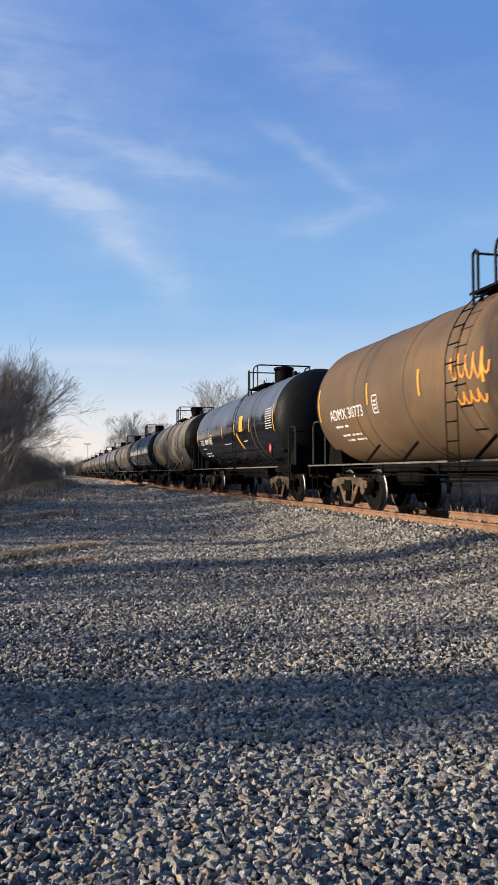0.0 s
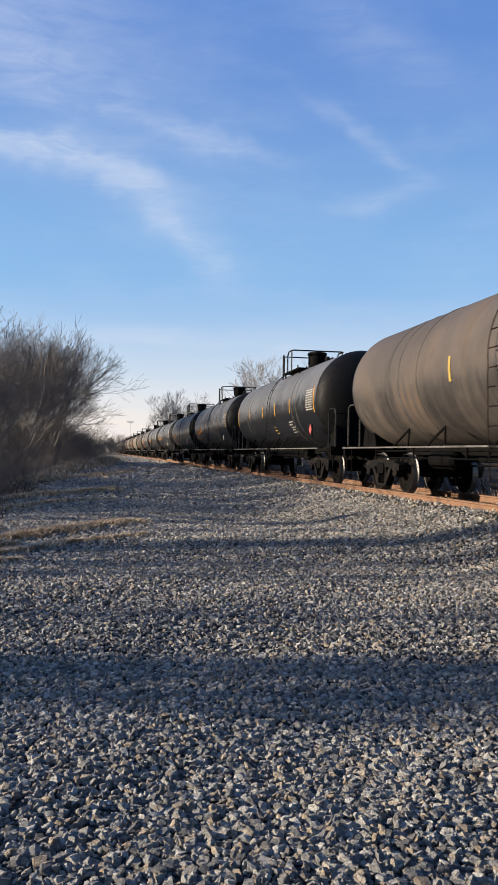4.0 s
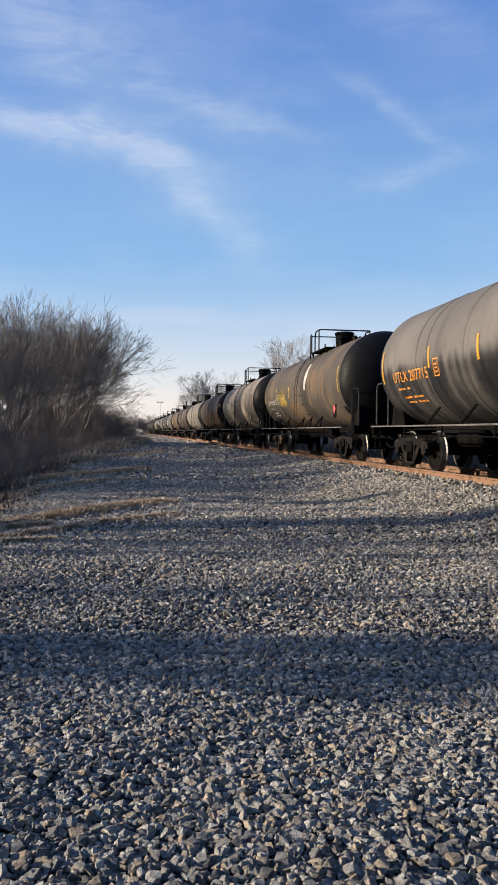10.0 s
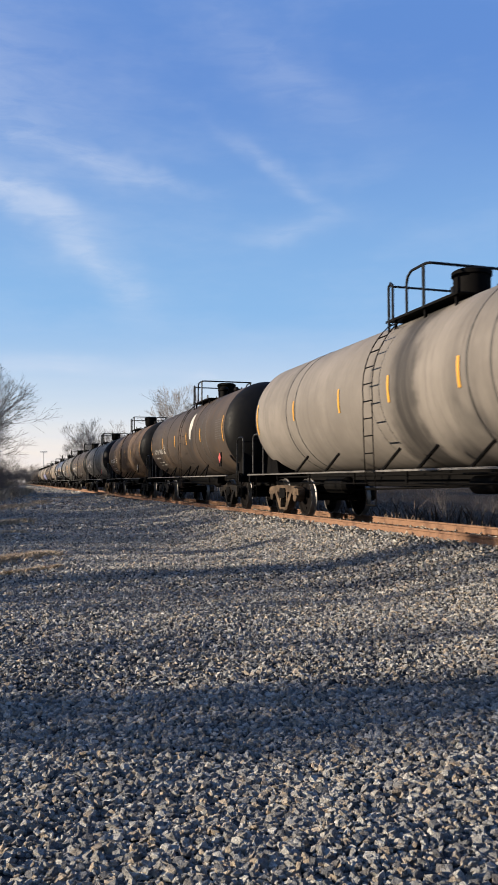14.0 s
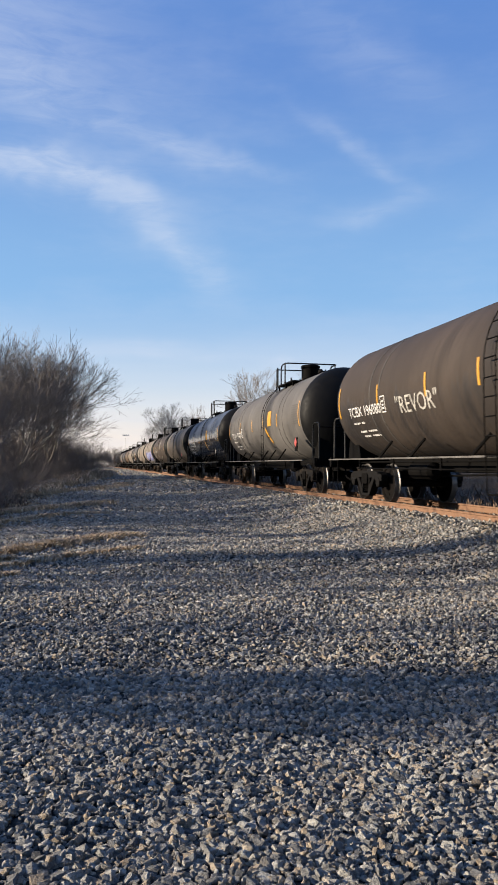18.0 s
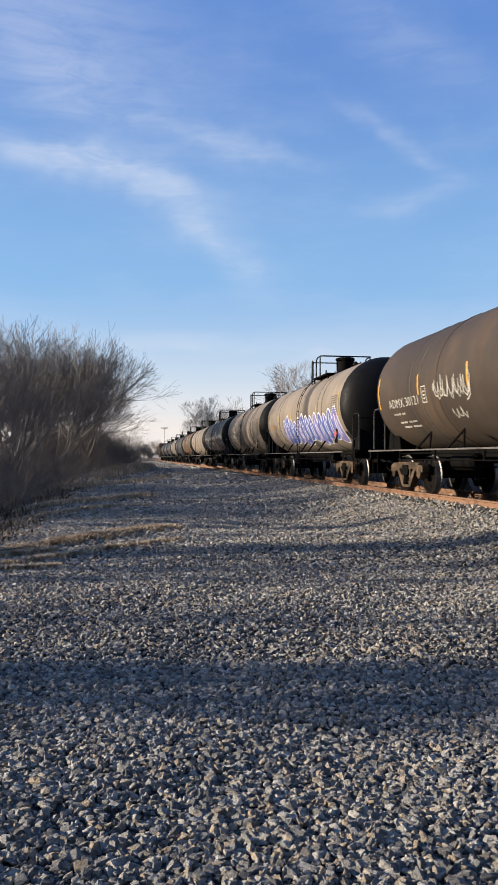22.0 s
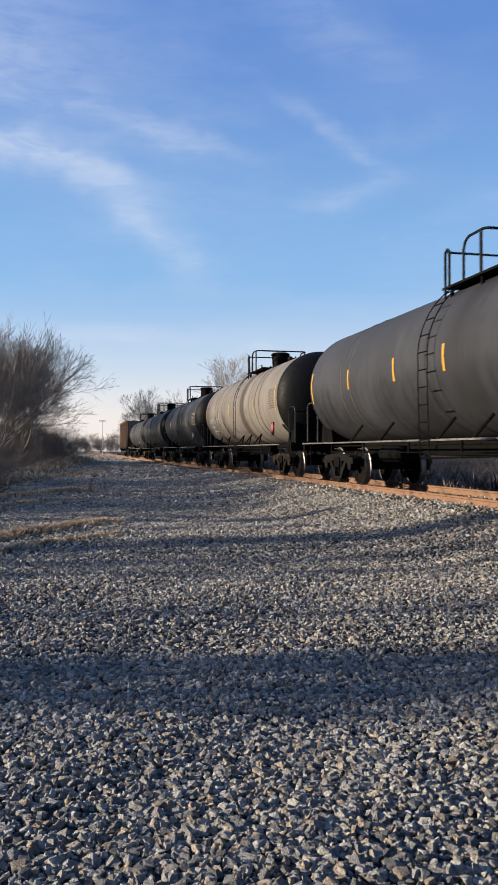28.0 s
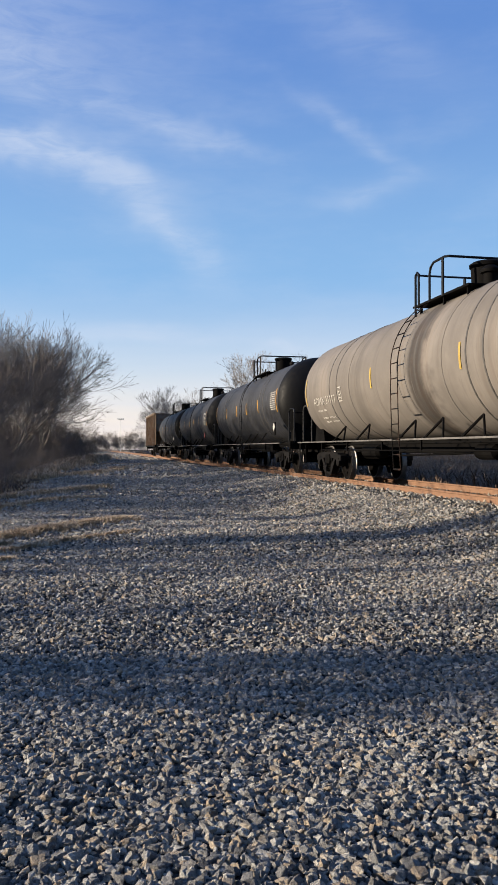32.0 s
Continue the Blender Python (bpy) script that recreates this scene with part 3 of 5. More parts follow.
def shorten(car, bogie=6.25):
    """Brings all parts of a car closer to its middle; long ones are cut down, short ones keep their shape."""
    for o in car.children_recursive:
        if o.name.startswith("wheelset"):
            o.location.x += math.copysign(bogie, o.location.x) * (SHORT - 1)
            continue
        xs = [v.co.x for v in o.data.vertices]
        lo, hi = min(xs), max(xs)
        if hi - lo > 4:
            o.data.transform(Matrix.Diagonal((SHORT, 1, 1, 1)))
        else:
            mid = (lo + hi) / 2
            if o.name.startswith("tank_head"):
                mid = math.copysign(HALF - 0.72, mid)
            o.data.transform(Matrix.Translation(((SHORT - 1) * mid, 0, 0)))


def build_car(style):
    """One tank car without its marks. style: smooth or ringed shell, dome kind."""
    car = thing("tank_car", "tank car", "tank car", "tank cars of the train")
    rings = (-2.9, 2.9) if style["rings"] == 4 else (-1.9, 2.2) if style["rings"] == 6 else ()
    part("tank", shell_profile(Mesh(), -HALF + 0.72, HALF - 0.72, 56, rings), BLACK, car, smooth=True)
    # dark bands: grime and the seams' thin shadows, both put into the colour
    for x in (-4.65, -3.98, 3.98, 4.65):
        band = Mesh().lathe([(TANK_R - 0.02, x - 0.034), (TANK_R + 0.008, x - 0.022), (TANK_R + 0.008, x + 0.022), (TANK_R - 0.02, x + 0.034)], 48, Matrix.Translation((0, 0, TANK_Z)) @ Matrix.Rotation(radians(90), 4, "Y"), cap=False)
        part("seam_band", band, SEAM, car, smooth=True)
    for sg in (-1, 1):
        part("tank_head", head_mesh(sg), BLACK, car, "black domed tank end", smooth=True)
    # frame at each end, couplers, end platforms and their rails
    for sg in (-1, 1):
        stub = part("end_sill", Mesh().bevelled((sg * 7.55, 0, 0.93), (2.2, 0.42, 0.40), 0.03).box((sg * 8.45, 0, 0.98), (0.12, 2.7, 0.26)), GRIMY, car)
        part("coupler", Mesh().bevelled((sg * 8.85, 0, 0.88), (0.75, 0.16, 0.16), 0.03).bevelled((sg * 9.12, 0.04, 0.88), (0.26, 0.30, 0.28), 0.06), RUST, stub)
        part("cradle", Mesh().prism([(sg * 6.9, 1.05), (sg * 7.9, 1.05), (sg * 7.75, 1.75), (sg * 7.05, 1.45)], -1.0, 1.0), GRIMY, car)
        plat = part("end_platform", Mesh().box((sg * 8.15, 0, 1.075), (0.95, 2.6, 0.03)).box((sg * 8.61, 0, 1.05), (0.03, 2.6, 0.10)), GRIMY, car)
        x0, x1 = (7.95, 8.62) if sg > 0 else (7.62, 8.55)
        for y in (-1.22, 1.22):
            hoop = [(sg * x0, y, 1.06), (sg * x0, y, 2.06), (sg * (x0 + 0.05), y, 2.16), (sg * (x0 + 0.15), y, 2.20), (sg * (x1 - 0.15), y, 2.20), (sg * (x1 - 0.05), y, 2.16), (sg * x1, y, 2.06), (sg * x1, y, 1.06)]
            # the rear hoop is the same rail with sunlight put into its colour
            part("end_rail", bent(hoop, 0.024), BLACK if sg > 0 else LITRAIL, plat, "bent end handrail")
        part("cross_rail", bent([(sg * 8.58, -1.2, 2.06), (sg * 8.62, 0, 2.06), (sg * 8.58, 1.2, 2.06)], 0.018, 6), GRIMY, plat)
        for y in (-1.26, 1.26):
            step = Mesh().tube([(sg * 8.15, y, 1.06), (sg * 8.15, y, 0.42), (sg * 8.55, y, 0.42), (sg * 8.55, y, 1.06)], 0.018, 5)
            step.tube([(sg * 8.15, y, 0.75), (sg * 8.55, y, 0.75)], 0.016, 5)
            part("sill_step", step, GRIMY, plat)
        part("air_hose", bent([(sg * 8.6, -0.35, 0.78), (sg * 8.8, -0.38, 0.55), (sg * 9.05, -0.30, 0.45), (sg * 9.2, -0.25, 0.55)], 0.028, 6), GRIMY, stub)
    # the hand brake on the rear end
    part("brake_stand", Mesh().box((-8.05, -0.55, 1.6), (0.14, 0.28, 0.95)), GRIMY, car)
    wheel = Mesh().tube([(-8.22, -0.55 + 0.26 * math.cos(a), 1.92 + 0.26 * math.sin(a)) for a in np.linspace(0, math.tau, 17)], 0.018, 5)
    for a in np.linspace(0, math.tau, 6)[:-1]:
        wheel.tube([(-8.16, -0.55, 1.92), (-8.22, -0.55 + 0.26 * math.cos(a), 1.92 + 0.26 * math.sin(a))], 0.012, 4)
    part("brake_wheel", wheel, STEEL, car)
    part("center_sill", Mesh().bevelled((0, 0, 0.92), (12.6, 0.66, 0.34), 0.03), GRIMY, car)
    # running boards along both sides
    for sg in (-1, 1):
        part("side_rail", Mesh().bevelled((0, sg * 1.54, 1.045), (15.9, 0.07, 0.034), 0.006), SILL if sg < 0 else GRIMY, car, "pale dusty side rail")
        part("hand_pipe", bent([(-5.4, sg * 1.52, 0.82), (5.4, sg * 1.52, 0.82)], 0.014, 5), GRIMY, car)
        for x in (-3.7, -1.75, 1.2, 2.6, 4.3):
            if style["dark"]:
                k = Mesh().tube([(x - 0.18, sg * 1.52, 1.05), (x + 0.12, sg * 1.31, 1.44)], 0.030, 6)
            else:
                k = Mesh().tube([(x - 0.42, sg * 1.52, 1.05), (x, sg * 1.31, 1.44)], 0.026, 6).tube([(x, sg * 1.31, 1.44), (x + 0.42, sg * 1.52, 1.05)], 0.022, 6)
            part("brace", k, GRIMY, car)
        for x in (-5.3, -2.9, -0.3, 2.0, 5.3):
            part("hanger", Mesh().box((x, sg * 1.52, 0.92), (0.05, 0.03, 0.24)), GRIMY, car)
        part("jacking_pad", Mesh().prism([(5.2, 1.06), (5.75, 1.06), (5.65, 0.80), (5.3, 0.80)], sg * 1.2 - 0.12, sg * 1.2 + 0.12), GRIMY, car)
    ladder = ladder_mesh(-0.05)
    part("ladder", ladder, RUST if style["rusty"] else GRIMY, car)
    part("ladder", mirror_y(ladder), GRIMY, car)
    # deck on top
    mid = 1.10
    for sg in (1, -1):
        deck = Mesh().box((mid - 0.3, sg * 0.74, TANK_Z + 1.375), (2.5, 0.46, 0.022)).box((mid - 0.3, sg * 0.975, TANK_Z + 1.365), (2.5, 0.02, 0.042))
        for x in (-1.3, -0.2, 0.8):
            deck.box((mid + x, sg * 0.9, TANK_Z + 1.27), (0.05, 0.05, 0.20))
        deck = part("top_deck", deck, GRIMY, car)
    top, base = TANK_Z + 2.12, TANK_Z + 1.35
    for sg in (-1, 1):
        y = sg * 0.97
        rail = [(mid - 0.75, y, base), (mid - 0.75, y, top - 0.20), (mid - 0.70, y, top - 0.07), (mid - 0.57, y, top), (mid - 0.06, y, top), (mid, sg * 0.91, top), (mid, 0, top)]
        part("top_handrail", bent(rail, 0.026), BLACK, deck)
        for x, q in ((-0.12, base), (0.9, base + 0.02)):
            part("rail_post", bent([(mid + x, y, q), (mid + x, y, top if x < 0 else q + 0.12)], 0.03, 6), BLACK, deck)
        gate = [(mid - 1.56, y, base - 0.20), (mid - 1.56, y, top - 0.08), (mid - 1.48, y, top - 0.03), (mid - 1.40, y, top - 0.08), (mid - 1.40, y, base)]
        part("gate_post", bent(gate, 0.026), BLACK, deck)
    part("cross_bar", bent([(mid - 1.48, -0.97, top - 0.09), (mid - 1.48, 0.97, top - 0.09)], 0.024, 6), BLACK, deck)
    z0, dx = TANK_Z + 1.42, 1.0
    at = Matrix.Translation((dx, 0, 0))
    if style["dome"] == 0:
        dome = part("manway", Mesh().lathe([(0.46, z0 - 0.1), (0.46, z0 + 0.07), (0.33, z0 + 0.09), (0.33, z0 + 0.54), (0.36, z0 + 0.55), (0.36, z0 + 0.62), (0.32, z0 + 0.65)], 28, at), GRIMY, car, smooth=True)
    elif style["dome"] == 1:
        dome = part("manway", Mesh().lathe([(0.24, z0 - 0.1), (0.26, z0 + 0.16), (0.31, z0 + 0.24), (0.34, z0 + 0.58), (0.36, z0 + 0.60), (0.36, z0 + 0.65), (0.30, z0 + 0.68)], 28, at), GRIMY, car, smooth=True)
    else:
        dome = part("manway", Mesh().lathe([(0.42, z0 - 0.12), (0.42, z0 + 0.02), (0.31, z0 + 0.05), (0.33, z0 + 0.52), (0.36, z0 + 0.54), (0.36, z0 + 0.60), (0.30, z0 + 0.64)], 28, at), GRIMY, car, smooth=True)
        part("filler_cap", Mesh().lathe([(0.13, z0 - 0.1), (0.13, z0 + 0.28), (0.19, z0 + 0.30), (0.19, z0 + 0.36), (0.1, z0 + 0.44)], 16, Matrix.Translation((dx + 0.62, -0.25, 0))), GRIMY, car, smooth=True)
    part("lid_arm", Mesh().prism([(dx - 0.52, z0 + 0.02), (dx - 0.40, z0 + 0.02), (dx - 0.30, z0 + 0.42), (dx - 0.40, z0 + 0.42)], -0.10, 0.10), GRIMY, car)
    part("valve_box", Mesh().bevelled((dx - 0.72, -0.05, z0 + 0.06), (0.36, 0.34, 0.20), 0.04), GRIMY, car)
    for a in np.linspace(0, math.tau, 7)[:-1]:
        c, q = dx + 0.40 * math.cos(a), 0.40 * math.sin(a)
        part("eye_bolt", Mesh().tube([(c, q, z0 - 0.05), (c, q, z0 + 0.16)], 0.025, 5), RUST, dome)
    part("relief_valve", Mesh().lathe([(0.07, z0 - 0.1), (0.07, z0 + 0.28), (0.10, z0 + 0.29), (0.10, z0 + 0.35), (0.05, z0 + 0.42)], 12, Matrix.Translation((dx + 0.95, 0.15, 0))), RUST, car)
    part("vacuum_valve", Mesh().lathe([(0.06, z0 - 0.1), (0.06, z0 + 0.18), (0.09, z0 + 0.19), (0.04, z0 + 0.28)], 12, Matrix.Translation((dx - 0.85, 0.1, 0))), RUST, car)
    # under the belly
    part("outlet", Mesh().lathe([(0.16, 0.72), (0.22, 0.76), (0.22, 0.98), (0.30, 1.02), (0.30, 1.10)], 18, Matrix.Translation((0.1, 0, 0))), GRIMY, car)
    part("brake_cylinder", Mesh().lathe([(0.14, -0.35), (0.15, -0.33), (0.15, 0.30), (0.05, 0.36)], 16, Matrix.Translation((3.1, -0.6, 0.80)) @ Matrix.Rotation(radians(90), 4, "Y")), GRIMY, car)
    part("air_reservoir", Mesh().lathe([(0.1, -0.55), (0.19, -0.48), (0.19, 0.48), (0.1, 0.55)], 18, Matrix.Translation((-3.0, -0.75, 0.78)) @ Matrix.Rotation(radians(90), 4, "Y")), GRIMY, car)
    for a, c in (((-5.6, -0.25, 0.62), (2.7, -0.55, 0.78)), ((3.4, -0.55, 0.78), (5.6, -0.2, 0.62)), ((-7.8, -0.75, 0.98), (7.8, -0.75, 0.98))):
        part("brake_rod", Mesh().tube([a, c], 0.022, 5), GRIMY, car)
    # trucks
    for sg in (-1, 1):
        x = sg * 6.25
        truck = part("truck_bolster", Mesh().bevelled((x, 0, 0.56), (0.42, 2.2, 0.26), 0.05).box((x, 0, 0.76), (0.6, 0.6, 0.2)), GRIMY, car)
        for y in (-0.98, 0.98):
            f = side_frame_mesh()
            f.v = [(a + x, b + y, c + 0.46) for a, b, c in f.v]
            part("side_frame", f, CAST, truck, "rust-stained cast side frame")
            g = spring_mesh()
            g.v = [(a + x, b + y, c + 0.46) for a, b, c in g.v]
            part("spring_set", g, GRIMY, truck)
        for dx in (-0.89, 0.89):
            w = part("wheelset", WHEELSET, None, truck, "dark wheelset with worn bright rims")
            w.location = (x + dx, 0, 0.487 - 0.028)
    shorten(car)
    return car


def wheel_material():
    """Dark grimy discs; treads polished by the rail."""
    k, p, m = surface("wheel_steel")
    x, y, z = k.split(k.coords())
    r = k.math("SQRT", k.math("ADD", k.math("MULTIPLY", x, x), k.math("MULTIPLY", z, z)))
    tread = k.ramp(r, 0.448, 0.456)
    n = k.noise(k.coords(), 7, 4)
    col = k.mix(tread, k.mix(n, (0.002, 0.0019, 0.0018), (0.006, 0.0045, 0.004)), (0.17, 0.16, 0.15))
    k.put(p, Base_Color=col, Roughness=k.ramp(tread, 0, 1, 0.8, 0.5), Metallic=k.math("MULTIPLY", tread, 0.8))
    p.inputs["Specular IOR Level"].default_value = 0.05
    return m


WHEELSET = wheelset_mesh().data("wheelset", wheel_material(), True)


def on_shell(me, x0, z0, side=-1, proud=0.006):
    """Lays a flat mesh, drawn in x and y, on the tank's flank at x0 and height z0."""
    mid = math.asin(max(-1, min(1, (z0 - TANK_Z) / TANK_R)))
    for v in me.vertices:
        a, r = mid + v.co.y / TANK_R, TANK_R + proud + v.co.z
        x = x0 * SHORT + v.co.x * (1 if side < 0 else -1)
        v.co = (x, side * r * math.cos(a), TANK_Z + r * math.sin(a))
    return me


@functools.cache
def lettering(text, size, width=1.0):
    """Words as a flat mesh."""
    c = bpy.data.curves.new("lettering", "FONT")
    c.body, c.size, c.resolution_u = text, size, 2
    ob = new("lettering", c)
    bpy.context.view_layer.update()
    me = bpy.data.meshes.new_from_object(ob.evaluated_get(bpy.context.evaluated_depsgraph_get()))
    bpy.data.objects.remove(ob)
    for v in me.vertices:
        v.co.x *= width
    return me


def flat(rects):
    """Flat bars (x, y, width, height), cut fine enough to bend round the tank."""
    k = Mesh()
    for x, y, w, h in rects:
        n = max(1, int(h / 0.12))
        k.poly([(x + i * w, y + h * j / n, 0) for j in range(n + 1) for i in (0, 1)], [(2 * j, 2 * j + 1, 2 * j + 3, 2 * j + 2) for j in range(n)])
    me = bpy.data.meshes.new("bars")
    me.from_pydata(k.v, [], k.f)
    return me


def sliced(me, step=0.09):
    """Cuts a flat mesh into rows, so that it can bend round the tank."""
    ys = [v.co.y for v in me.vertices]
    bm = bmesh.new()
    bm.from_mesh(me)
    for i in range(math.ceil(min(ys) / step), math.ceil(max(ys) / step)):
        bmesh.ops.bisect_plane(bm, geom=bm.verts[:] + bm.edges[:] + bm.faces[:], plane_co=(0, i * step, 0), plane_no=(0, 1, 0))
    bm.to_mesh(me)
    bm.free()


def mark(name, me, x, z, mat, car, label="", proud=0.011):
    sliced(me)
    me = on_shell(me, x, z, -1, proud)
    me.materials.clear()
    me.materials.append(mat)
    return part(name, me, mat, car, label)


def brush(strokes, r):
    """Spray-can strokes: flat ribbons along lists of (x, y)."""
    k = Mesh()
    for pts in strokes:
        pts = [Vector((*p, 0)) for p in pts]
        base = len(k.v)
        for i, p in enumerate(pts):
            d = (pts[min(i + 1, len(pts) - 1)] - pts[max(i - 1, 0)]).normalized()
            s = Vector((-d.y, d.x, 0)) * r
            k.v += [tuple(p - s), tuple(p + s)]
        for i in range(len(pts) - 1):
            a = base + 2 * i
            k.f.append((a, a + 1, a + 3, a + 2))
    me = bpy.data.meshes.new("strokes")
    me.from_pydata(k.v, [], k.f)
    return me


def blob(ring, n=10):
    """A filled closed outline, cut in rows so that it bends."""
    k = Mesh()
    ys = [p[1] for p in ring]
    lo, hi = min(ys), max(ys)
    rows = []
    for j in range(n + 1):
        y = lo + (hi - lo) * (0.02 + 0.96 * j / n)
        xs = []
        for (x0, y0), (x1, y1) in zip(ring, ring[1:] + ring[:1]):
            if (y0 - y) * (y1 - y) <= 0 and y0 != y1:
                xs.append(x0 + (x1 - x0) * (y - y0) / (y1 - y0))
        rows.append((min(xs), max(xs), y))
    k.poly([(r[i], r[2], 0) for r in rows for i in (0, 1)], [(2 * j, 2 * j + 1, 2 * j + 3, 2 * j + 2) for j in range(n)])
    me = bpy.data.meshes.new("blob")
    me.from_pydata(k.v, [], k.f)
    return me


TAN, BEIGE, GREY, PALE, BROWN, SOOT = (0.080, 0.053, 0.034), (0.165, 0.138, 0.112), (0.086, 0.080, 0.075), (0.128, 0.114, 0.100), (0.040, 0.031, 0.025), (0.030, 0.031, 0.035)
# the second is the blue sky's reflection, painted on the glossy black cars
SLATE, SKYSHEEN = (0.078, 0.081, 0.089), (0.052, 0.066, 0.098)
INK = (0.006, 0.0062, 0.0072)
# car: mark, mark's paint, dust, cover, gloss, rust, shell style, stripes' paint, words for the label
CARS = {
    0: ("ADMX 30773", "w", TAN, 0.95, 0.42, 0.4, 1, "y", "tan dusty"),
    1: ("TILX 199914", "w", SKYSHEEN, 0.14, 0.10, 0.0, 0, "y", "glossy black"),
    2: ("ADMX 29515", "f", (0.135, 0.117, 0.097), 0.86, 0.32, 0.2, 1, "y", "grey-beige dusty"),
    3: ("CTCX 731058", "w", SKYSHEEN, 0.16, 0.10, 0.0, 0, "y", "glossy black"),
    4: ("", "w", (0.066, 0.055, 0.048), 0.66, 0.40, 0.2, 2, "f", "dark brown grimy"),
    5: ("", "o", SLATE, 0.30, 0.30, 0.0, 0, "y", "dull black"),
    6: ("UTLX 212327", "o", SLATE, 0.34, 0.30, 0.0, 1, "y", "dull black"),
    7: ("UTLX 207089", "o", SLATE, 0.34, 0.30, 0.0, 1, "y", "dull black"),
    8: ("NATX 310168", "o", SLATE, 0.38, 0.35, 0.0, 1, "y", "dusty black"),
    9: ("NATX 310042", "o", SLATE, 0.42, 0.36, 0.0, 1, "y", "dusty charcoal"),
    10: ("UTLX 207715", "o", (0.098, 0.089, 0.081), 0.58, 0.36, 0.0, 1, "y", "grey dusty"),
    11: ("ADMX 29620", "w", (0.060, 0.049, 0.039), 0.78, 0.38, 0.75, 2, "f", "olive-tan stained"),
    12: ("UTLX 203416", "f", BEIGE, 0.92, 0.45, 0.1, 2, "f", "pale beige dusty"),
    13: ("ADMX 30214", "w", TAN, 0.85, 0.45, 0.2, 2, "y", "brown-tan dusty"),
    14: ("", "f", PALE, 0.92, 0.42, 0.0, 0, "y", "pale grey dusty"),
    15: ("ADMX 30188", "w", BROWN, 0.80, 0.42, 0.2, 2, "y", "brown dusty"),
    16: ("ADMX 30267", "w", TAN, 0.90, 0.42, 0.4, 1, "y", "tan stained"),
    17: ("TILX 3280", "w", GREY, 0.90, 0.40, 0.0, 1, "y", "grey-beige dusty"),
    18: ("TCBX 196080", "w", BROWN, 0.74, 0.40, 0.0, 0, "y", "dark brown dusty"),
    19: ("TILX 197477", "w", GREY, 0.84, 0.40, 0.0, 0, "y", "grey dusty"),
    20: ("CITX 220178", "w", SKYSHEEN, 0.20, 0.13, 0.0, 0, "y", "glossy blue-black"),
    21: ("", "f", BEIGE, 0.95, 0.45, 0.1, 0, "f", "pale beige dusty"),
    22: ("ADMX 30121", "w", BROWN, 0.92, 0.45, 0.2, 2, "y", "brown dusty"),
    23: ("", "f", BEIGE, 0.96, 0.45, 0.1, 0, "f", "beige dusty"),
    24: ("ADMX 28641", "w", BEIGE, 0.92, 0.45, 0.1, 2, "f", "beige dusty"),
    25: ("TILX 199899", "w", (0.066, 0.060, 0.055), 0.42, 0.24, 0.0, 0, "y", "black dust-topped"),
    26: ("", "f", BEIGE, 0.93, 0.45, 0.0, 0, "f", "pale beige dusty"),
    27: ("", "w", TAN, 0.80, 0.40, 0.6, 2, "f", "yellow-brown stained"),
    28: ("", "w", SOOT, 0.60, 0.40, 0.0, 0, "y", "sooty black"),
    29: ("ADMX 31117", "w", PALE, 0.93, 0.45, 0.1, 2, "f", "pale grey dusty"),
    30: ("", "w", SOOT, 0.50, 0.36, 0.0, 0, "y", "dull black"),
    31: ("", "w", SOOT, 0.55, 0.36, 0.0, 0, "y", "dull black"),
    32: ("", "w", SOOT, 0.62, 0.40, 0.0, 0, "y", "sooty black"),
}
PAINTS = {"w": WHITE, "o": ORANGE, "f": FADED, "y": YELLOW}
# where the rear edge of each car stands when its own second strikes
EDGE = {0: 18.89, 1: 19.35, 2: 19.54, 3: 19.43, 4: 19.46, 5: 19.51, 6: 19.56, 7: 19.5, 8: 19.43, 9: 19.65, 10: 19.61, 11: 20.18, 12: 20.41, 13: 20.65, 14: 20.55,
        15: 20.41, 16: 20.31, 17: 20.74, 18: 20.31, 19: 20.75, 20: 20.73, 21: 20.65, 22: 20.22, 23: 20.55, 24: 19.7, 25: 20.41, 26: 20.5, 27: 20.59, 28: 20.69,
        29: 20.83, 30: 20.85, 31: 20.85, 32: 20.85, 33: 20.85}
SPEED, STOP = 16.61, 28.867
CAR_OBJECTS = {}


def car_place(n, t):
    """How far along the track the middle of car n is at t seconds."""
    return EDGE[n] - 8.05 * SHORT + SPEED * (n - min(t, STOP))


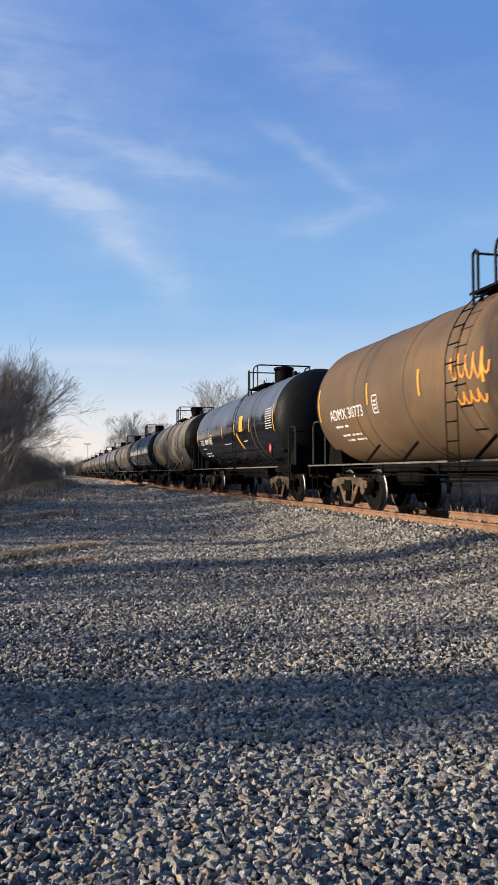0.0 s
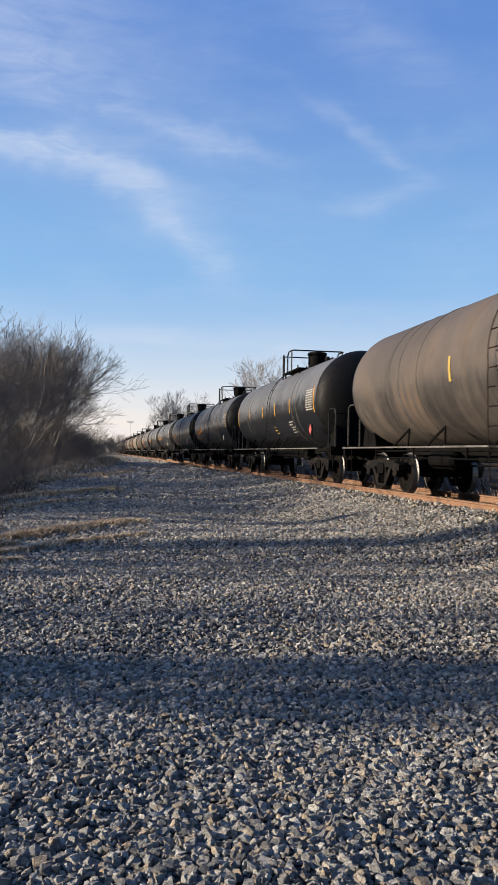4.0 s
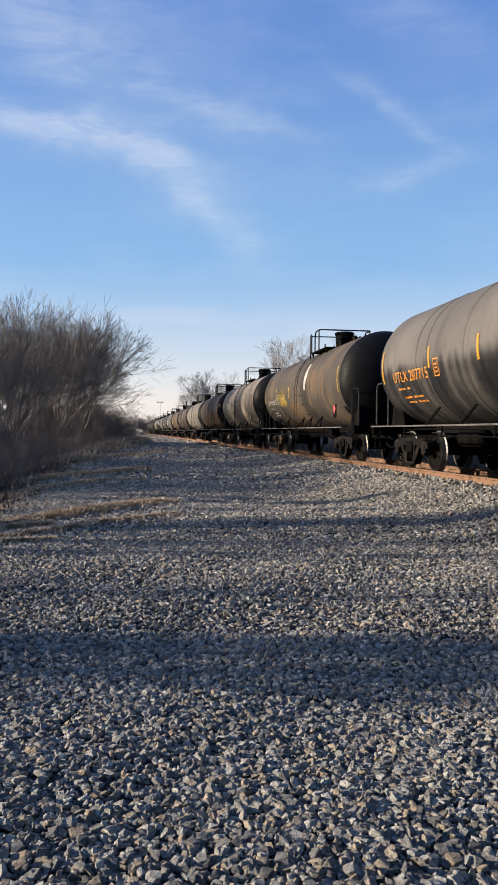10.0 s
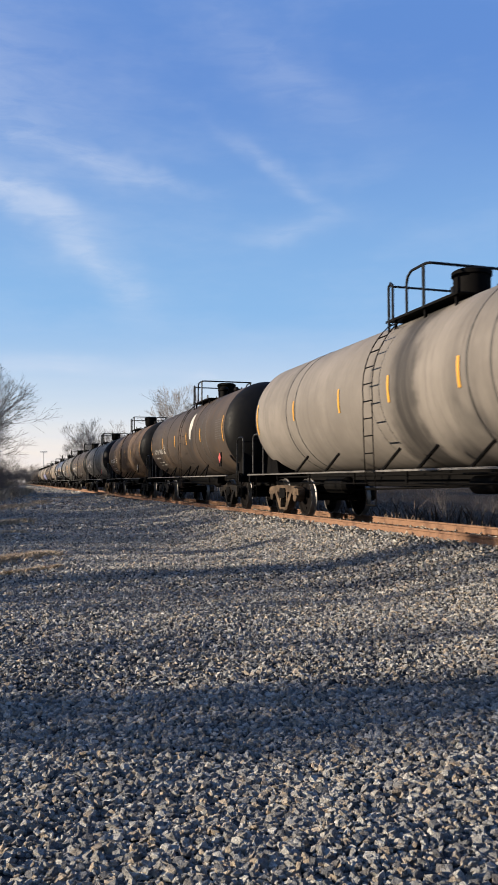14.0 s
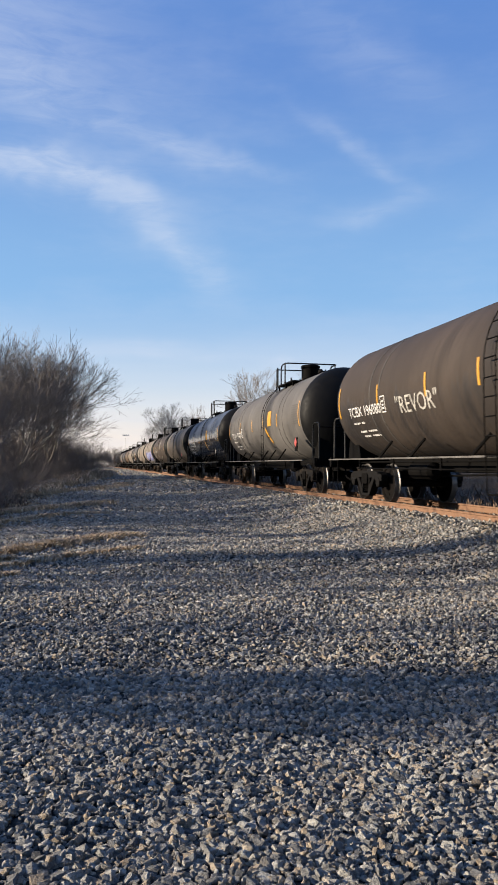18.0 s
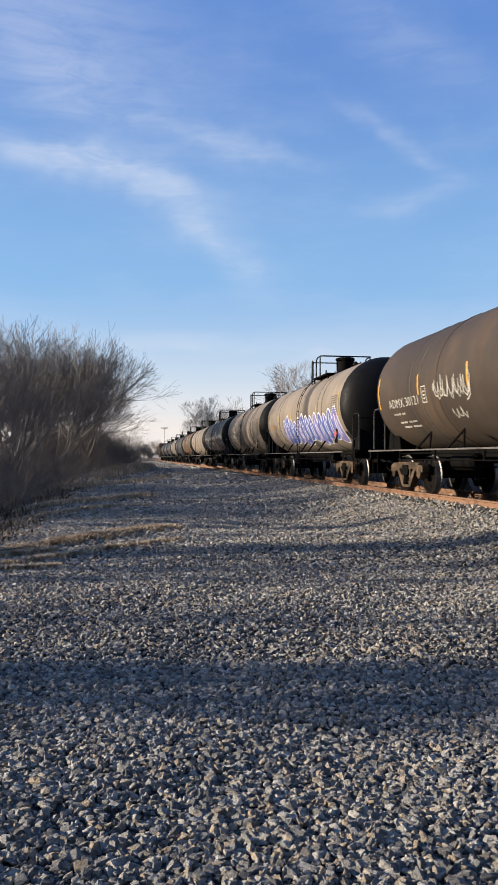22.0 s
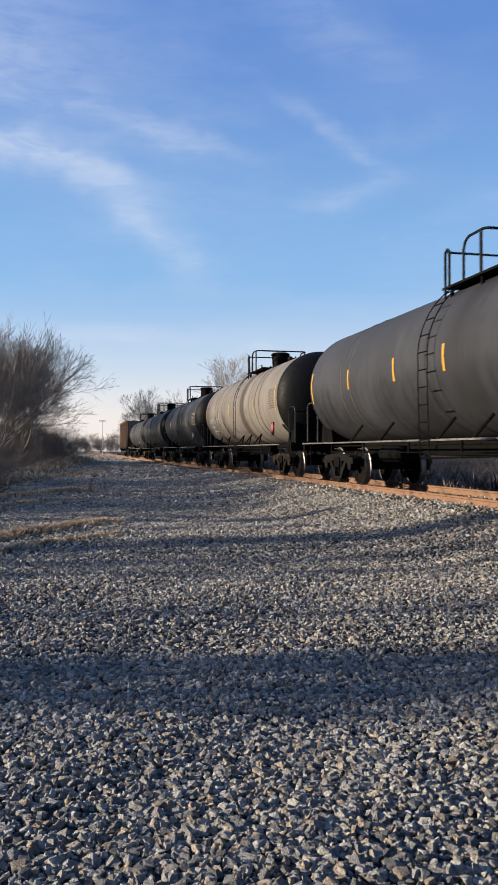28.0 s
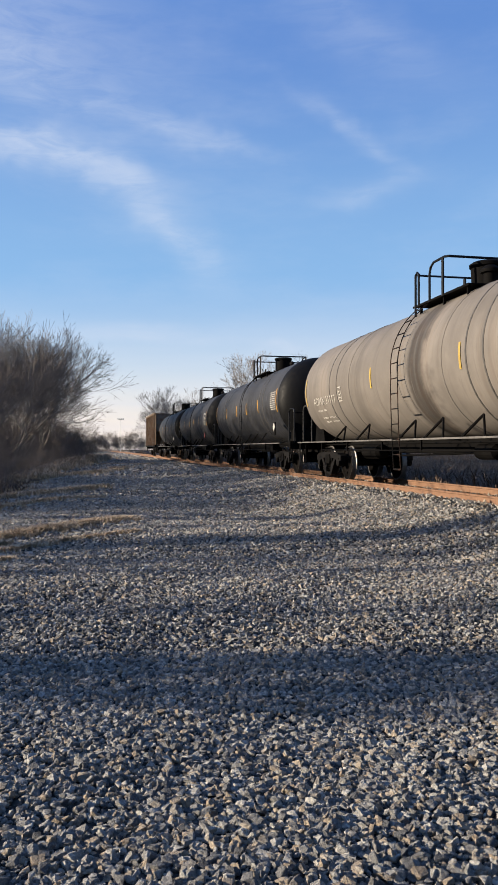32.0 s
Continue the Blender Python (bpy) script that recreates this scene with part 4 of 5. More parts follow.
def add_marks(n, car):
    text, paint, dust, cover, gloss, rust, style, stripe, words = CARS[n]
    rng = random.Random(n)
    ink, yel = PAINTS[paint] if style != 2 else DIRTYWHITE, PAINTS[stripe]
    if text:
        words_me = lettering(text, 0.36 if style != 2 else 0.31).copy()
        xs = [v.co.x for v in words_me.vertices]
        fit = 2.2 * len(text) / 11 / max(xs)
        for v in words_me.vertices:
            v.co.x *= fit
        mark("car_mark", words_me, -6.4, 2.10, ink, car)
        for x, z, count in ((0.1, 1.92, 7), (0.3, 1.72, 10), (0.4, 1.61, 10)):
            dashes = [(0.115 * i, 0.0, rng.choice((0.06, 0.085, 0.10)), 0.052) for i in range(count) if i != 4]
            mark("capacity_line", flat(dashes), -6.3 + x, z, ink, car)
        box = [(0, 0, 0.26, 0.025), (0, 0.36, 0.26, 0.025), (0, 0.025, 0.025, 0.335), (0.235, 0.025, 0.025, 0.335), (0.08, 0.08, 0.1, 0.04), (0.08, 0.16, 0.1, 0.04), (0.08, 0.24, 0.1, 0.04)]
        mark("inspection_panel", flat(box), -3.55 if style == 1 else -3.88, 2.10, ink, car)
    for x, z, h in ((-7.22, 2.12, 0.82), (-3.85 if style == 1 else -4.12, 2.30, 0.46), (-1.2, 2.26, 0.48), (1.2, 2.26, 0.48), (3.7, 2.26, 0.48), (7.05, 2.15, 0.82)):
        if stripe == "f" and rng.random() < 0.3:
            continue
        mark("reflector_stripe", flat([(0, 0, 0.075, h)]), x, z, yel, car)
    panel = [(0, 0.075 * i, 0.24, 0.028) for i in range(9)] + [(0.27, 0.075 * i, 0.18, 0.028) for i in range(9)] + [(0.48, 0.075 * i, 0.26, 0.028) for i in range(9)]
    mark("stencil_panel", flat(panel), 6.1, 2.25, DIRTYWHITE if cover < 0.6 else SEAM, car)
    if n in (1, 3, 20):
        for x, w in ((-1.0, 0.5), (-0.4, 0.6), (2.5, 0.6)):
            mark("stencil_line", flat([(0, 0, w, 0.03)]), x, 1.98, DIRTYWHITE, car)
    if 4 < n < 11:
        lines = [(0.06 * (i % 3), 0.10 * i, 0.55 - 0.1 * (i % 2), 0.03) for i in range(5)]
        mark("stencil_panel", flat(lines), 3.2, 1.62, DIRTYWHITE, car)
        mark("stencil_panel", flat([(0.05, 0, 0.3, 0.04), (0, 0.13, 0.35, 0.05), (0.12, 0.28, 0.22, 0.04)]), 0.4, 1.62, FADED, car)
    if n in (1, 3, 19, 20, 25):
        mark("yellow_sheet", flat([(0, 0, 0.55, 0.55)]), 2.1, 2.35, YELLOW, car, "yellow warning sheet")
        mark("slanted_stripe", brush([[(0, 0.6), (0.25, 0.3), (0.5, 0.0)]], 0.08), 1.6, 1.75, YELLOW, car)
    c = 7.05 * SHORT
    board = part("placard_holder", Mesh().box((c, -1.55, 1.56), (0.30, 0.02, 0.44)), GRIMY, car)
    part("placard", Mesh().prism([(c, 1.78), (c + 0.15, 1.62), (c, 1.46), (c - 0.15, 1.62)], -1.575, -1.563), RED if n % 2 else DIRTYWHITE, board, "diamond warning placard")
    scrawl(n, car)


def squiggle(rng, x, y, w, h, turns):
    """A run of scrawled loops."""
    pts = []
    for i in range(turns * 8 + 1):
        a = i / 8 * math.tau
        pts.append((x + w * i / (turns * 8) + 0.18 * w / turns * math.cos(a) * rng.uniform(0.6, 1.4), y + h * (0.5 + 0.5 * math.sin(a) * rng.uniform(0.7, 1.1))))
    return pts


def petal(x, y, w, h, lean):
    """One fat rounded letter stroke."""
    ring = []
    for a in np.linspace(0, math.tau, 21)[:-1]:
        u, v = math.cos(a), math.sin(a)
        ring.append((x + w * u * (1 - 0.25 * v) + lean * (v + 1) * h / 2, y + h * v))
    return ring


def scrawl(n, car):
    rng = random.Random(100 + n)
    if n in (4, 11, 15, 22, 27):
        ring = [(0.24 * math.cos(a) * rng.uniform(0.6, 1.2), 0.55 * math.sin(a)) for a in np.linspace(0, math.tau, 15)[:-1]]
        mark("white_patch", blob(ring), 2.0, 2.95, DIRTYWHITE, car, "white painted patch", 0.008)
    if n in (0, 24):
        mark("spray_tag", brush([squiggle(rng, 0, 0, 1.2, 0.45, 5), squiggle(rng, 0.1, -0.4, 0.9, 0.25, 4)], 0.022), -4.0 if n else 0.1, 2.05 if n else 2.35, ORANGE if n == 0 else DIRTYWHITE, car, "scrawled spray tag")
    if n == 11:
        mark("spray_tag", brush([squiggle(rng, 0, 0, 1.5, 0.7, 7), [(0.9, 0.9), (0.5, 0.3), (1.2, 0.4)]], 0.03), -3.6, 1.95, FADED, car, "yellow spray scrawl")
    if n == 17:
        for i, (x, h) in enumerate(((0.4, 0.24), (0.85, 0.30), (1.35, 0.36))):
            mark("spray_letter", blob(petal(x, 0, 0.17, h, 0.1)), -4.1, 2.35, DIRTYWHITE, car, "white filled spray letter", 0.008)
        mark("spray_tag", brush([squiggle(rng, 0, 0, 1.6, 0.45, 4), [(0.7 + 0.14 * math.cos(a), 0.75 + 0.14 * math.sin(a)) for a in np.linspace(0, 6.2, 12)]], 0.03), -2.3, 2.25, DIRTYWHITE, car)
    if n == 18:
        mark("spray_tag", lettering('"REVOR"', 0.54, 1.02).copy(), -2.95, 2.02, DIRTYWHITE, car, "white spray tag")
    if n == 22:
        mark("spray_tag", brush([squiggle(rng, 0, 0, 1.8, 0.36, 7), squiggle(rng, 0.05, -0.05, 1.7, 0.5, 5), [(1.75, 0.55), (1.9, 0.3), (1.8, -0.05), (1.6, -0.15)], squiggle(rng, 0.7, -0.5, 0.6, 0.25, 3)], 0.015), -3.15, 2.15, DIRTYWHITE, car, "white spray tag")
    if n == 23:
        for i in range(13):
            x, z = -2.9 + i * 0.77, 1.88 + 0.06 * math.sin(i * 1.3)
            ring = petal(0, 0, 0.40, 0.58 + 0.10 * math.sin(i * 1.7), 0.20)
            big = [(a * 1.15, b * 1.10) for a, b in ring]
            mark("spray_outline", blob(big, 12), x, z, WHITE, car, "white outline of a bubble letter", 0.007)
            mark("spray_letter", blob(ring, 12), x, z, BLUE if i % 4 else LILAC, car, "blue bubble letter", 0.011)
            mark("spray_shine", brush([[(-0.12, -0.40), (-0.02, 0.0), (0.10, 0.42)], [(0.12, -0.3), (0.2, 0.0), (0.22, 0.25)]], 0.032), x, z, WHITE, car, "white strokes", 0.015)
    if n in (12, 21, 23, 26):
        mark("faded_mark", brush([squiggle(rng, 0, 0.02, 1.3, 0.18, 8), squiggle(rng, 0.05, -0.02, 1.2, 0.22, 6), squiggle(rng, 0.5, -0.25, 0.6, 0.1, 4)], 0.028), -6.3, 2.15, SMEAR, car, "faded orange scrawl", 0.011)


# cars with a paler upper side: dust, and sky reflection painted in
TOP_DUST_SHEEN = {1: 0.5, 3: 0.48, 4: 0.3, 5: 0.4, 6: 0.5, 7: 0.5, 8: 0.5, 9: 0.55, 10: 0.55, 11: 0.3, 14: 0.15, 18: 0.4, 19: 0.4, 20: 0.5, 25: 0.55, 28: 0.2, 30: 0.2, 31: 0.2}
# how far along its car the ladder and top deck sit from the usual place
TOP_SHIFT = {0: -0.2, 1: 1.2, 2: 0.4, 3: 0.4, 4: 0.3, 6: 0.6, 7: 0.6, 8: 0.8, 9: 0.6, 10: 0.6, 11: 0.4, 13: 0.9, 17: 0.9, 18: 1.3, 19: 1.1, 20: 0.4, 22: 0.6, 23: 0.4, 16: -0.35, 26: -0.2, 29: 0.15}
STYLES = [dict(rings=2, dome=0, dark=True, rusty=False), dict(rings=6, dome=1, dark=True, rusty=False), dict(rings=4, dome=2, dark=False, rusty=True)]


def build_train():
    masters = [build_car(s) for s in STYLES]
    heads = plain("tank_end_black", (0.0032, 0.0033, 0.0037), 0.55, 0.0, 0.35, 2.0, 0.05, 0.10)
    used = set()
    for n, row in CARS.items():
        text, paint, dust, cover, gloss, rust, style, stripe, words = row
        m = on_track(car_place(n, 0.0))
        if style in used:
            car = copy_thing(masters[style], m)
        else:
            used.add(style)
            car = masters[style]
            car.matrix_basis = m
        skin = tank_paint("tank_paint", INK, dust, cover, gloss, rust, TOP_DUST_SHEEN.get(n, 0.16))
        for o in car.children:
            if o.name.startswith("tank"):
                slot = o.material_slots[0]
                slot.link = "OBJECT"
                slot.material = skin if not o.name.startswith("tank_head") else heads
        tagged(car, words + " tank car with black ends and handrails" + (", blue spray letters" if n == 23 else ""))
        for o in car.children:
            if o.name.split(".")[0] in ("ladder", "top_deck", "manway", "relief_valve", "vacuum_valve", "filler_cap", "lid_arm", "valve_box"):
                o.location.x = 0.6 + TOP_SHIFT.get(n, 0.0) * SHORT
        CAR_OBJECTS[n] = car
    for n in CARS:
        add_marks(n, CAR_OBJECTS[n])
    CAR_OBJECTS[33] = build_hopper()


def build_hopper():
    """The rust-brown ribbed hopper car that closes the train."""
    car = thing("hopper_car", "rust-brown ribbed hopper car at the end of the train", "freight car", "")
    paint = rusty("hopper_rust", (0.15, 0.115, 0.085), (0.13, 0.078, 0.048), 0.5)
    w, z0, z1 = 1.52, 1.15, 4.35
    part("side_wall", Mesh().box((0, -w, (z0 + z1) / 2), (13.4, 0.06, z1 - z0)), paint, car)
    part("side_wall", Mesh().box((0, w, (z0 + z1) / 2), (13.4, 0.06, z1 - z0)), paint, car)
    for sg in (-1, 1):
        part("end_wall", Mesh().prism([(sg * 6.7, z1), (sg * 6.76, z1), (sg * 6.76, 2.6), (sg * 5.0, 1.3), (sg * 4.9, 1.4), (sg * 6.7, 2.7)], -w, w), paint, car)
        part("end_sill", Mesh().box((sg * 7.4, 0, 0.95), (2.6, 0.5, 0.4)).box((sg * 8.3, 0, 1.0), (0.15, 2.8, 0.3)), GRIMY, car)
        part("coupler", Mesh().bevelled((sg * 8.85, 0, 0.88), (0.8, 0.2, 0.2), 0.04), RUST, car)
        for y in (-1.45, 1.45):
            lad = Mesh()
            for dx in (0.0, 0.42):
                lad.tube([(sg * (6.8 + dx), y, 0.6), (sg * (6.8 + dx), y, 4.35)], 0.022, 5)
            for i in range(9):
                lad.tube([(sg * 6.8, y, 0.7 + i * 0.38), (sg * 7.22, y, 0.7 + i * 0.38)], 0.014, 4)
            part("ladder", lad, GRIMY, car)
    for i in range(12):
        for sg in (-1, 1):
            part("rib", Mesh().bevelled((-6.3 + i * 1.145, sg * 1.60, (z0 + z1) / 2), (0.12, 0.12, z1 - z0), 0.02), paint, car)
    part("top_chord", Mesh().box((0, -1.58, z1), (13.5, 0.16, 0.14)).box((0, 1.58, z1), (13.5, 0.16, 0.14)), paint, car)
    part("side_sill", Mesh().box((0, -1.56, z0), (13.5, 0.14, 0.2)).box((0, 1.56, z0), (13.5, 0.14, 0.2)), GRIMY, car)
    part("load", Mesh().prism([(-6.5, 3.3), (-3, 3.8), (0, 3.7), (3, 3.85), (6.5, 3.3), (6.5, 3.0), (-6.5, 3.0)], -1.45, 1.45), GRIMY, car)
    for x in (-2.6, 0, 2.6):
        part("discharge_gate", Mesh().prism([(x - 1.2, 1.2), (x + 1.2, 1.2), (x + 0.4, 0.45), (x - 0.4, 0.45)], -1.1, 1.1), GRIMY, car)
    for sg in (-1, 1):
        x = sg * 5.9
        truck = part("truck_bolster", Mesh().bevelled((x, 0, 0.56), (0.42, 2.2, 0.26), 0.05).box((x, 0, 0.76), (0.6, 0.6, 0.2)), GRIMY, car)
        for y in (-0.98, 0.98):
            f = side_frame_mesh()
            f.v = [(a + x, b + y, c + 0.46) for a, b, c in f.v]
            part("side_frame", f, RUST, truck)
        for dx in (-0.89, 0.89):
            wl = part("wheelset", WHEELSET, None, truck)
            wl.location = (x + dx, 0, 0.487 - 0.028)
    shorten(car, 5.9)
    car.matrix_basis = on_track(car_place(33, 0.0))
    return car


# ---- trees ----
def grow(seed, stems, height, spread, levels, kids, thick, droop=0.0, fan=0.9, least=0.0045, wobble=0.09):
    """A bare tree or shrub: tapered limbs that fork down to twigs. Points and faces as lists."""
    rng = random.Random(seed)
    k = Mesh()
    thick_part = Mesh()

    def limb(p, d, length, r, level):
        n = 4 if level < 2 else 3
        pts, rs = [p.copy()], [r]
        q, w = p.copy(), d.copy()
        for i in range(n):
            w = (w + Vector((rng.gauss(0, wobble), rng.gauss(0, wobble), rng.gauss(0.04 - droop * level, wobble)))).normalized()
            q = q + w * (length / n)
            pts.append(q.copy())
            rs.append(r * (1 - 0.72 * (i + 1) / n))
        (thick_part if level < 2 else k).tube(pts, rs, 7 if level == 0 else 4 if level < 2 else 3, closed=False)
        if level >= levels:
            return
        m = kids[min(level, len(kids) - 1)]
        for j in range(m):
            f = rng.uniform(0.25, 1.0) if level else rng.uniform(0.22, 1.0)
            i = min(n - 1, int(f * n))
            o = pts[i].lerp(pts[i + 1], f * n - i)
            side = Vector((rng.gauss(0, 1), rng.gauss(0, 1), rng.gauss(0.15, 0.5))).normalized()
            dd = (w * rng.uniform(0.6, 1.0) + side * fan * rng.uniform(0.5, 1.0) + Vector((0, 0, 0.10))).normalized()
            limb(o, dd, length * (rng.uniform(0.42, 0.66) if level < 2 else rng.uniform(0.40, 0.60)), max(least, rs[i] * rng.uniform(0.4, 0.62)), level + 1)

    for s in range(stems):
        a = rng.uniform(0, math.tau)
        lean = rng.uniform(0, spread)
        d = Vector((math.cos(a) * lean, math.sin(a) * lean, 1)).normalized()
        o = Vector((math.cos(a), math.sin(a), 0)) * (0.06 * stems * rng.uniform(0.2, 1.0) if stems > 1 else 0)
        limb(o - Vector((0, 0, 0.15)), d, height * rng.uniform(0.55, 0.8), thick * rng.uniform(0.6, 1.1), 0)
    return thick_part, k


def fork(seed, stems, height, spread, levels, thick, angle=30, least=0.006, shrink=0.80):
    """A bare tree whose limbs divide again and again into a rounded crown of fine twigs."""
    rng = random.Random(seed)
    thick_part, k = Mesh(), Mesh()

    def turned(d, deg):
        side = d.orthogonal().normalized()
        side.rotate(Matrix.Rotation(rng.uniform(0, math.tau), 3, d))
        return (d * math.cos(radians(deg)) + side * math.sin(radians(deg))).normalized()

    def limb(p, d, length, r, level):
        q = p + (d + Vector((rng.gauss(0, 0.09), rng.gauss(0, 0.09), 0.03))).normalized() * length * 0.5
        e = q + (d + Vector((rng.gauss(0, 0.09), rng.gauss(0, 0.09), 0.05))).normalized() * length * 0.5
        (thick_part if level < 3 else k).tube([p, q, e], [r, r * 0.88, r * 0.78], 6 if level < 2 else 4 if level < 4 else 3, closed=False)
        if level >= levels:
            return
        way = ((e - q).normalized() + Vector((0, 0, 0.05))).normalized()
        for i in range(2 if rng.random() < 0.6 else 3):
            limb(e, turned(way, angle * (rng.uniform(0.25, 0.7) if i == 0 else rng.uniform(0.8, 1.35))), length * shrink * rng.uniform(0.82, 1.15), max(least, r * (0.76 if i == 0 else 0.58)), level + 1)
        if level > 1:
            limb(q, turned(way, angle * rng.uniform(1.2, 1.9)), length * 0.6, max(least, r * 0.4), max(level + 2, levels - 2))

    for s in range(stems):
        a = math.tau * (s + rng.uniform(-0.3, 0.3)) / stems
        lean = rng.uniform(0.3, 1.0) * spread
        d = Vector((math.cos(a) * lean, math.sin(a) * lean, 1)).normalized()
        limb(Vector((math.cos(a), math.sin(a), -1.5)) * (0.07 * stems), d, rng.uniform(0.8, 1.15), thick * rng.uniform(0.7, 1.1), 0)
    top = max(v[2] for v in k.v)
    for part_mesh in (thick_part, k):
        part_mesh.v = [(x * height / top, y * height / top, z * height / top) for x, y, z in part_mesh.v]
    return thick_part, k


def tree(name, label, spec, mats, category="tree", group="", way=None):
    t = thing(name, label, category, group)
    trunk, crown = (way or grow)(*spec)
    part("trunk", trunk, None, t).data.materials.append(mats[0])
    crown_me = bpy.data.meshes.new("crown")
    crown_me.from_pydata(crown.v, [], crown.f)
    crown_me.materials.append(mats[1])
    part("crown", crown_me, None, t)
    return t


def plant(ob, first, s, u, turn, size, sink=0.05):
    p = along(s, u)
    z = float(ground_height(p.x, p.y)) - sink
    m = pose(p.x, p.y, z, 0, 0, turn) @ Matrix.Scale(size, 4)
    if first:
        ob.matrix_basis = m
        return ob
    c = copy_thing(ob, pose(p.x, p.y, z, 0, 0, turn))
    c.scale = (size, size, size)
    return c


def build_trees():
    trunk = bark("grey_bark", (0.08, 0.068, 0.06), (0.26, 0.23, 0.20))
    twig = bark("twig_bark", (0.058, 0.047, 0.041), (0.165, 0.135, 0.115))
    # far bark is paled, with the distance haze put into its colour
    far = bark("far_twig_bark", (0.085, 0.075, 0.07), (0.17, 0.15, 0.135))
    shrubs = [tree("thicket_shrub", "bare many-stemmed shrub with tangled brown twigs", (20 + i, 7, 4.2, 0.6, 5, 0.024, 30, 0.0040, 0.79), (trunk, twig), "shrub", "bare thicket by the track", fork) for i in range(4)]
    trees = [tree("bare_tree", "bare grey tree with a rounded crown of fine branches", (40 + i, 3, 8.9, 0.30, 7, 0.05, 30, 0.0034, 0.81), (trunk, twig), "tree", "bare trees by the track", fork) for i in range(4)]
    rng = random.Random(9)
    done = {}

    def put(kind, i, s, u, size):
        ob = kind[i % len(kind)]
        plant(ob, id(ob) not in done, s, u, rng.uniform(0, 360), size)
        done[id(ob)] = True

    n = 0
    for s in np.arange(20.0, 70, 2.8):
        edge = float(np.interp(s, EDGE_S, EDGE_U))
        tall = float(np.interp(s, [20, 45, 58, 70], [0.53, 1.02, 1.38, 1.38]))
        back = float(np.interp(s, [52, 62], [0.0, 1.4]))
        put(trees, n, s + rng.uniform(-0.8, 0.8), edge + back + (2.8, 6.2)[n % 2] + rng.uniform(-0.8, 0.8), tall * (0.88, 1.0)[n % 2] * rng.uniform(0.88, 1.08))
        for row in range(4):
            put(shrubs, n + row, s + 0.7 * row + rng.uniform(-0.8, 0.8), edge + 0.7 + 1.2 * row + rng.uniform(-0.4, 0.4), (0.44 + 0.12 * row) * (0.45 + tall * 0.55) * rng.uniform(0.8, 1.2))
        n += 1
    # the thicket's end, twiggy to the ground
    for i in range(14):
        put(shrubs, n + i, 63 + rng.uniform(0, 7), 8.9 + (i % 7) * 0.75, rng.uniform(0.7, 1.25))
    # low growth beyond the thicket's end
    for s in np.arange(80, 260, 9.0):
        put(shrubs, n, s, 13 + rng.uniform(-1.0, 4.0), rng.uniform(0.3, 0.5))
        n += 1
    # low brush on the far side of the track
    for s in np.arange(2, 120, 1.7):
        put(shrubs, n, s, -6.8 + rng.uniform(-2.5, 1.5), rng.uniform(0.28, 0.5))
        n += 1
    # beside the camera: only their shade is seen
    column = [slender("slender_tree", 300 + i, count, trunk, twig) for i, count in enumerate((520, 240, 1150))]
    done_columns = set()
    ca, sa = math.cos(radians(SUN_LEFT)), math.sin(radians(SUN_LEFT))
    rows = [(column[kind], c, d, size) for c, d, size, kind in SHADE_TREES]
    for ob, c, d, size in rows:
        x, y = c * ca - d * sa, c * sa + d * ca
        m = pose(x, y, float(ground_height(x, y)) - 0.05, 0, 0, rng.uniform(0, 360))
        if ob in column and ob.name not in done_columns:
            done_columns.add(ob.name)
            q = ob
            q.matrix_basis = m
        else:
            q = copy_thing(ob, m)
        q.scale = (size, size, size)
    # beyond the train
    big = [tree("far_tree", "bare leafless tree beyond the railway", (60 + i, 2, 15.5, 0.2, 8, 0.05, 25, 0.0040, 0.82), (far, far), "tree", "bare trees beyond the train", fork) for i in range(2)]
    for i, (az, dist, size) in enumerate(((1.3, 118, 1.12), (3.4, 132, 1.2), (5.4, 120, 1.1), (7.4, 118, 1.05), (-5.5, 150, 0.95), (-4.2, 168, 1.0), (9.6, 110, 1.0),
                                           *((-11.6 + 0.26 * q, 205 + 31 * (q % 3), 0.30 + 0.05 * (q * 7 % 5)) for q in range(20)))):
        x, y = dist * math.sin(radians(az)), dist * math.cos(radians(az))
        m = pose(x, y, -1.2, 0, 0, i * 77)
        if i < 2:
            big[i].matrix_basis = m @ Matrix.Scale(size, 4)
        else:
            c = copy_thing(big[i % 2], m)
            c.scale = (size, size, size)


# the thicket's foot: metres along the track, and from it
EDGE_S, EDGE_U = (18, 40, 50, 58, 66, 72), (10.9, 10.6, 9.7, 8.6, 7.7, 7.2)
# across the sun's rays, along them, size, dense or thin
SHADE_TREES = [(4.5, 16, 1.15, 0), (5.0, 18.5, 1.2, 1), (5.1, 15, 1.15, 1), (6.6, 19, 1.1, 1), (8.8, 17, 1.1, 1), (9.8, 18, 1.0, 0), (10.7, 18, 1.1, 1),
               (11.5, 17, 1.0, 2), (11.9, 19, 0.9, 1), (13.6, 22, 0.9, 1), (15.6, 18, 0.75, 2), (16.6, 20, 0.72, 2), (17.8, 22, 0.7, 2)]
SHADE_TREES += [(18.8 + 1.05 * i, 17 + 2.2 * (i % 3), 0.66 + 0.05 * (i % 2), 2) for i in range(16)]


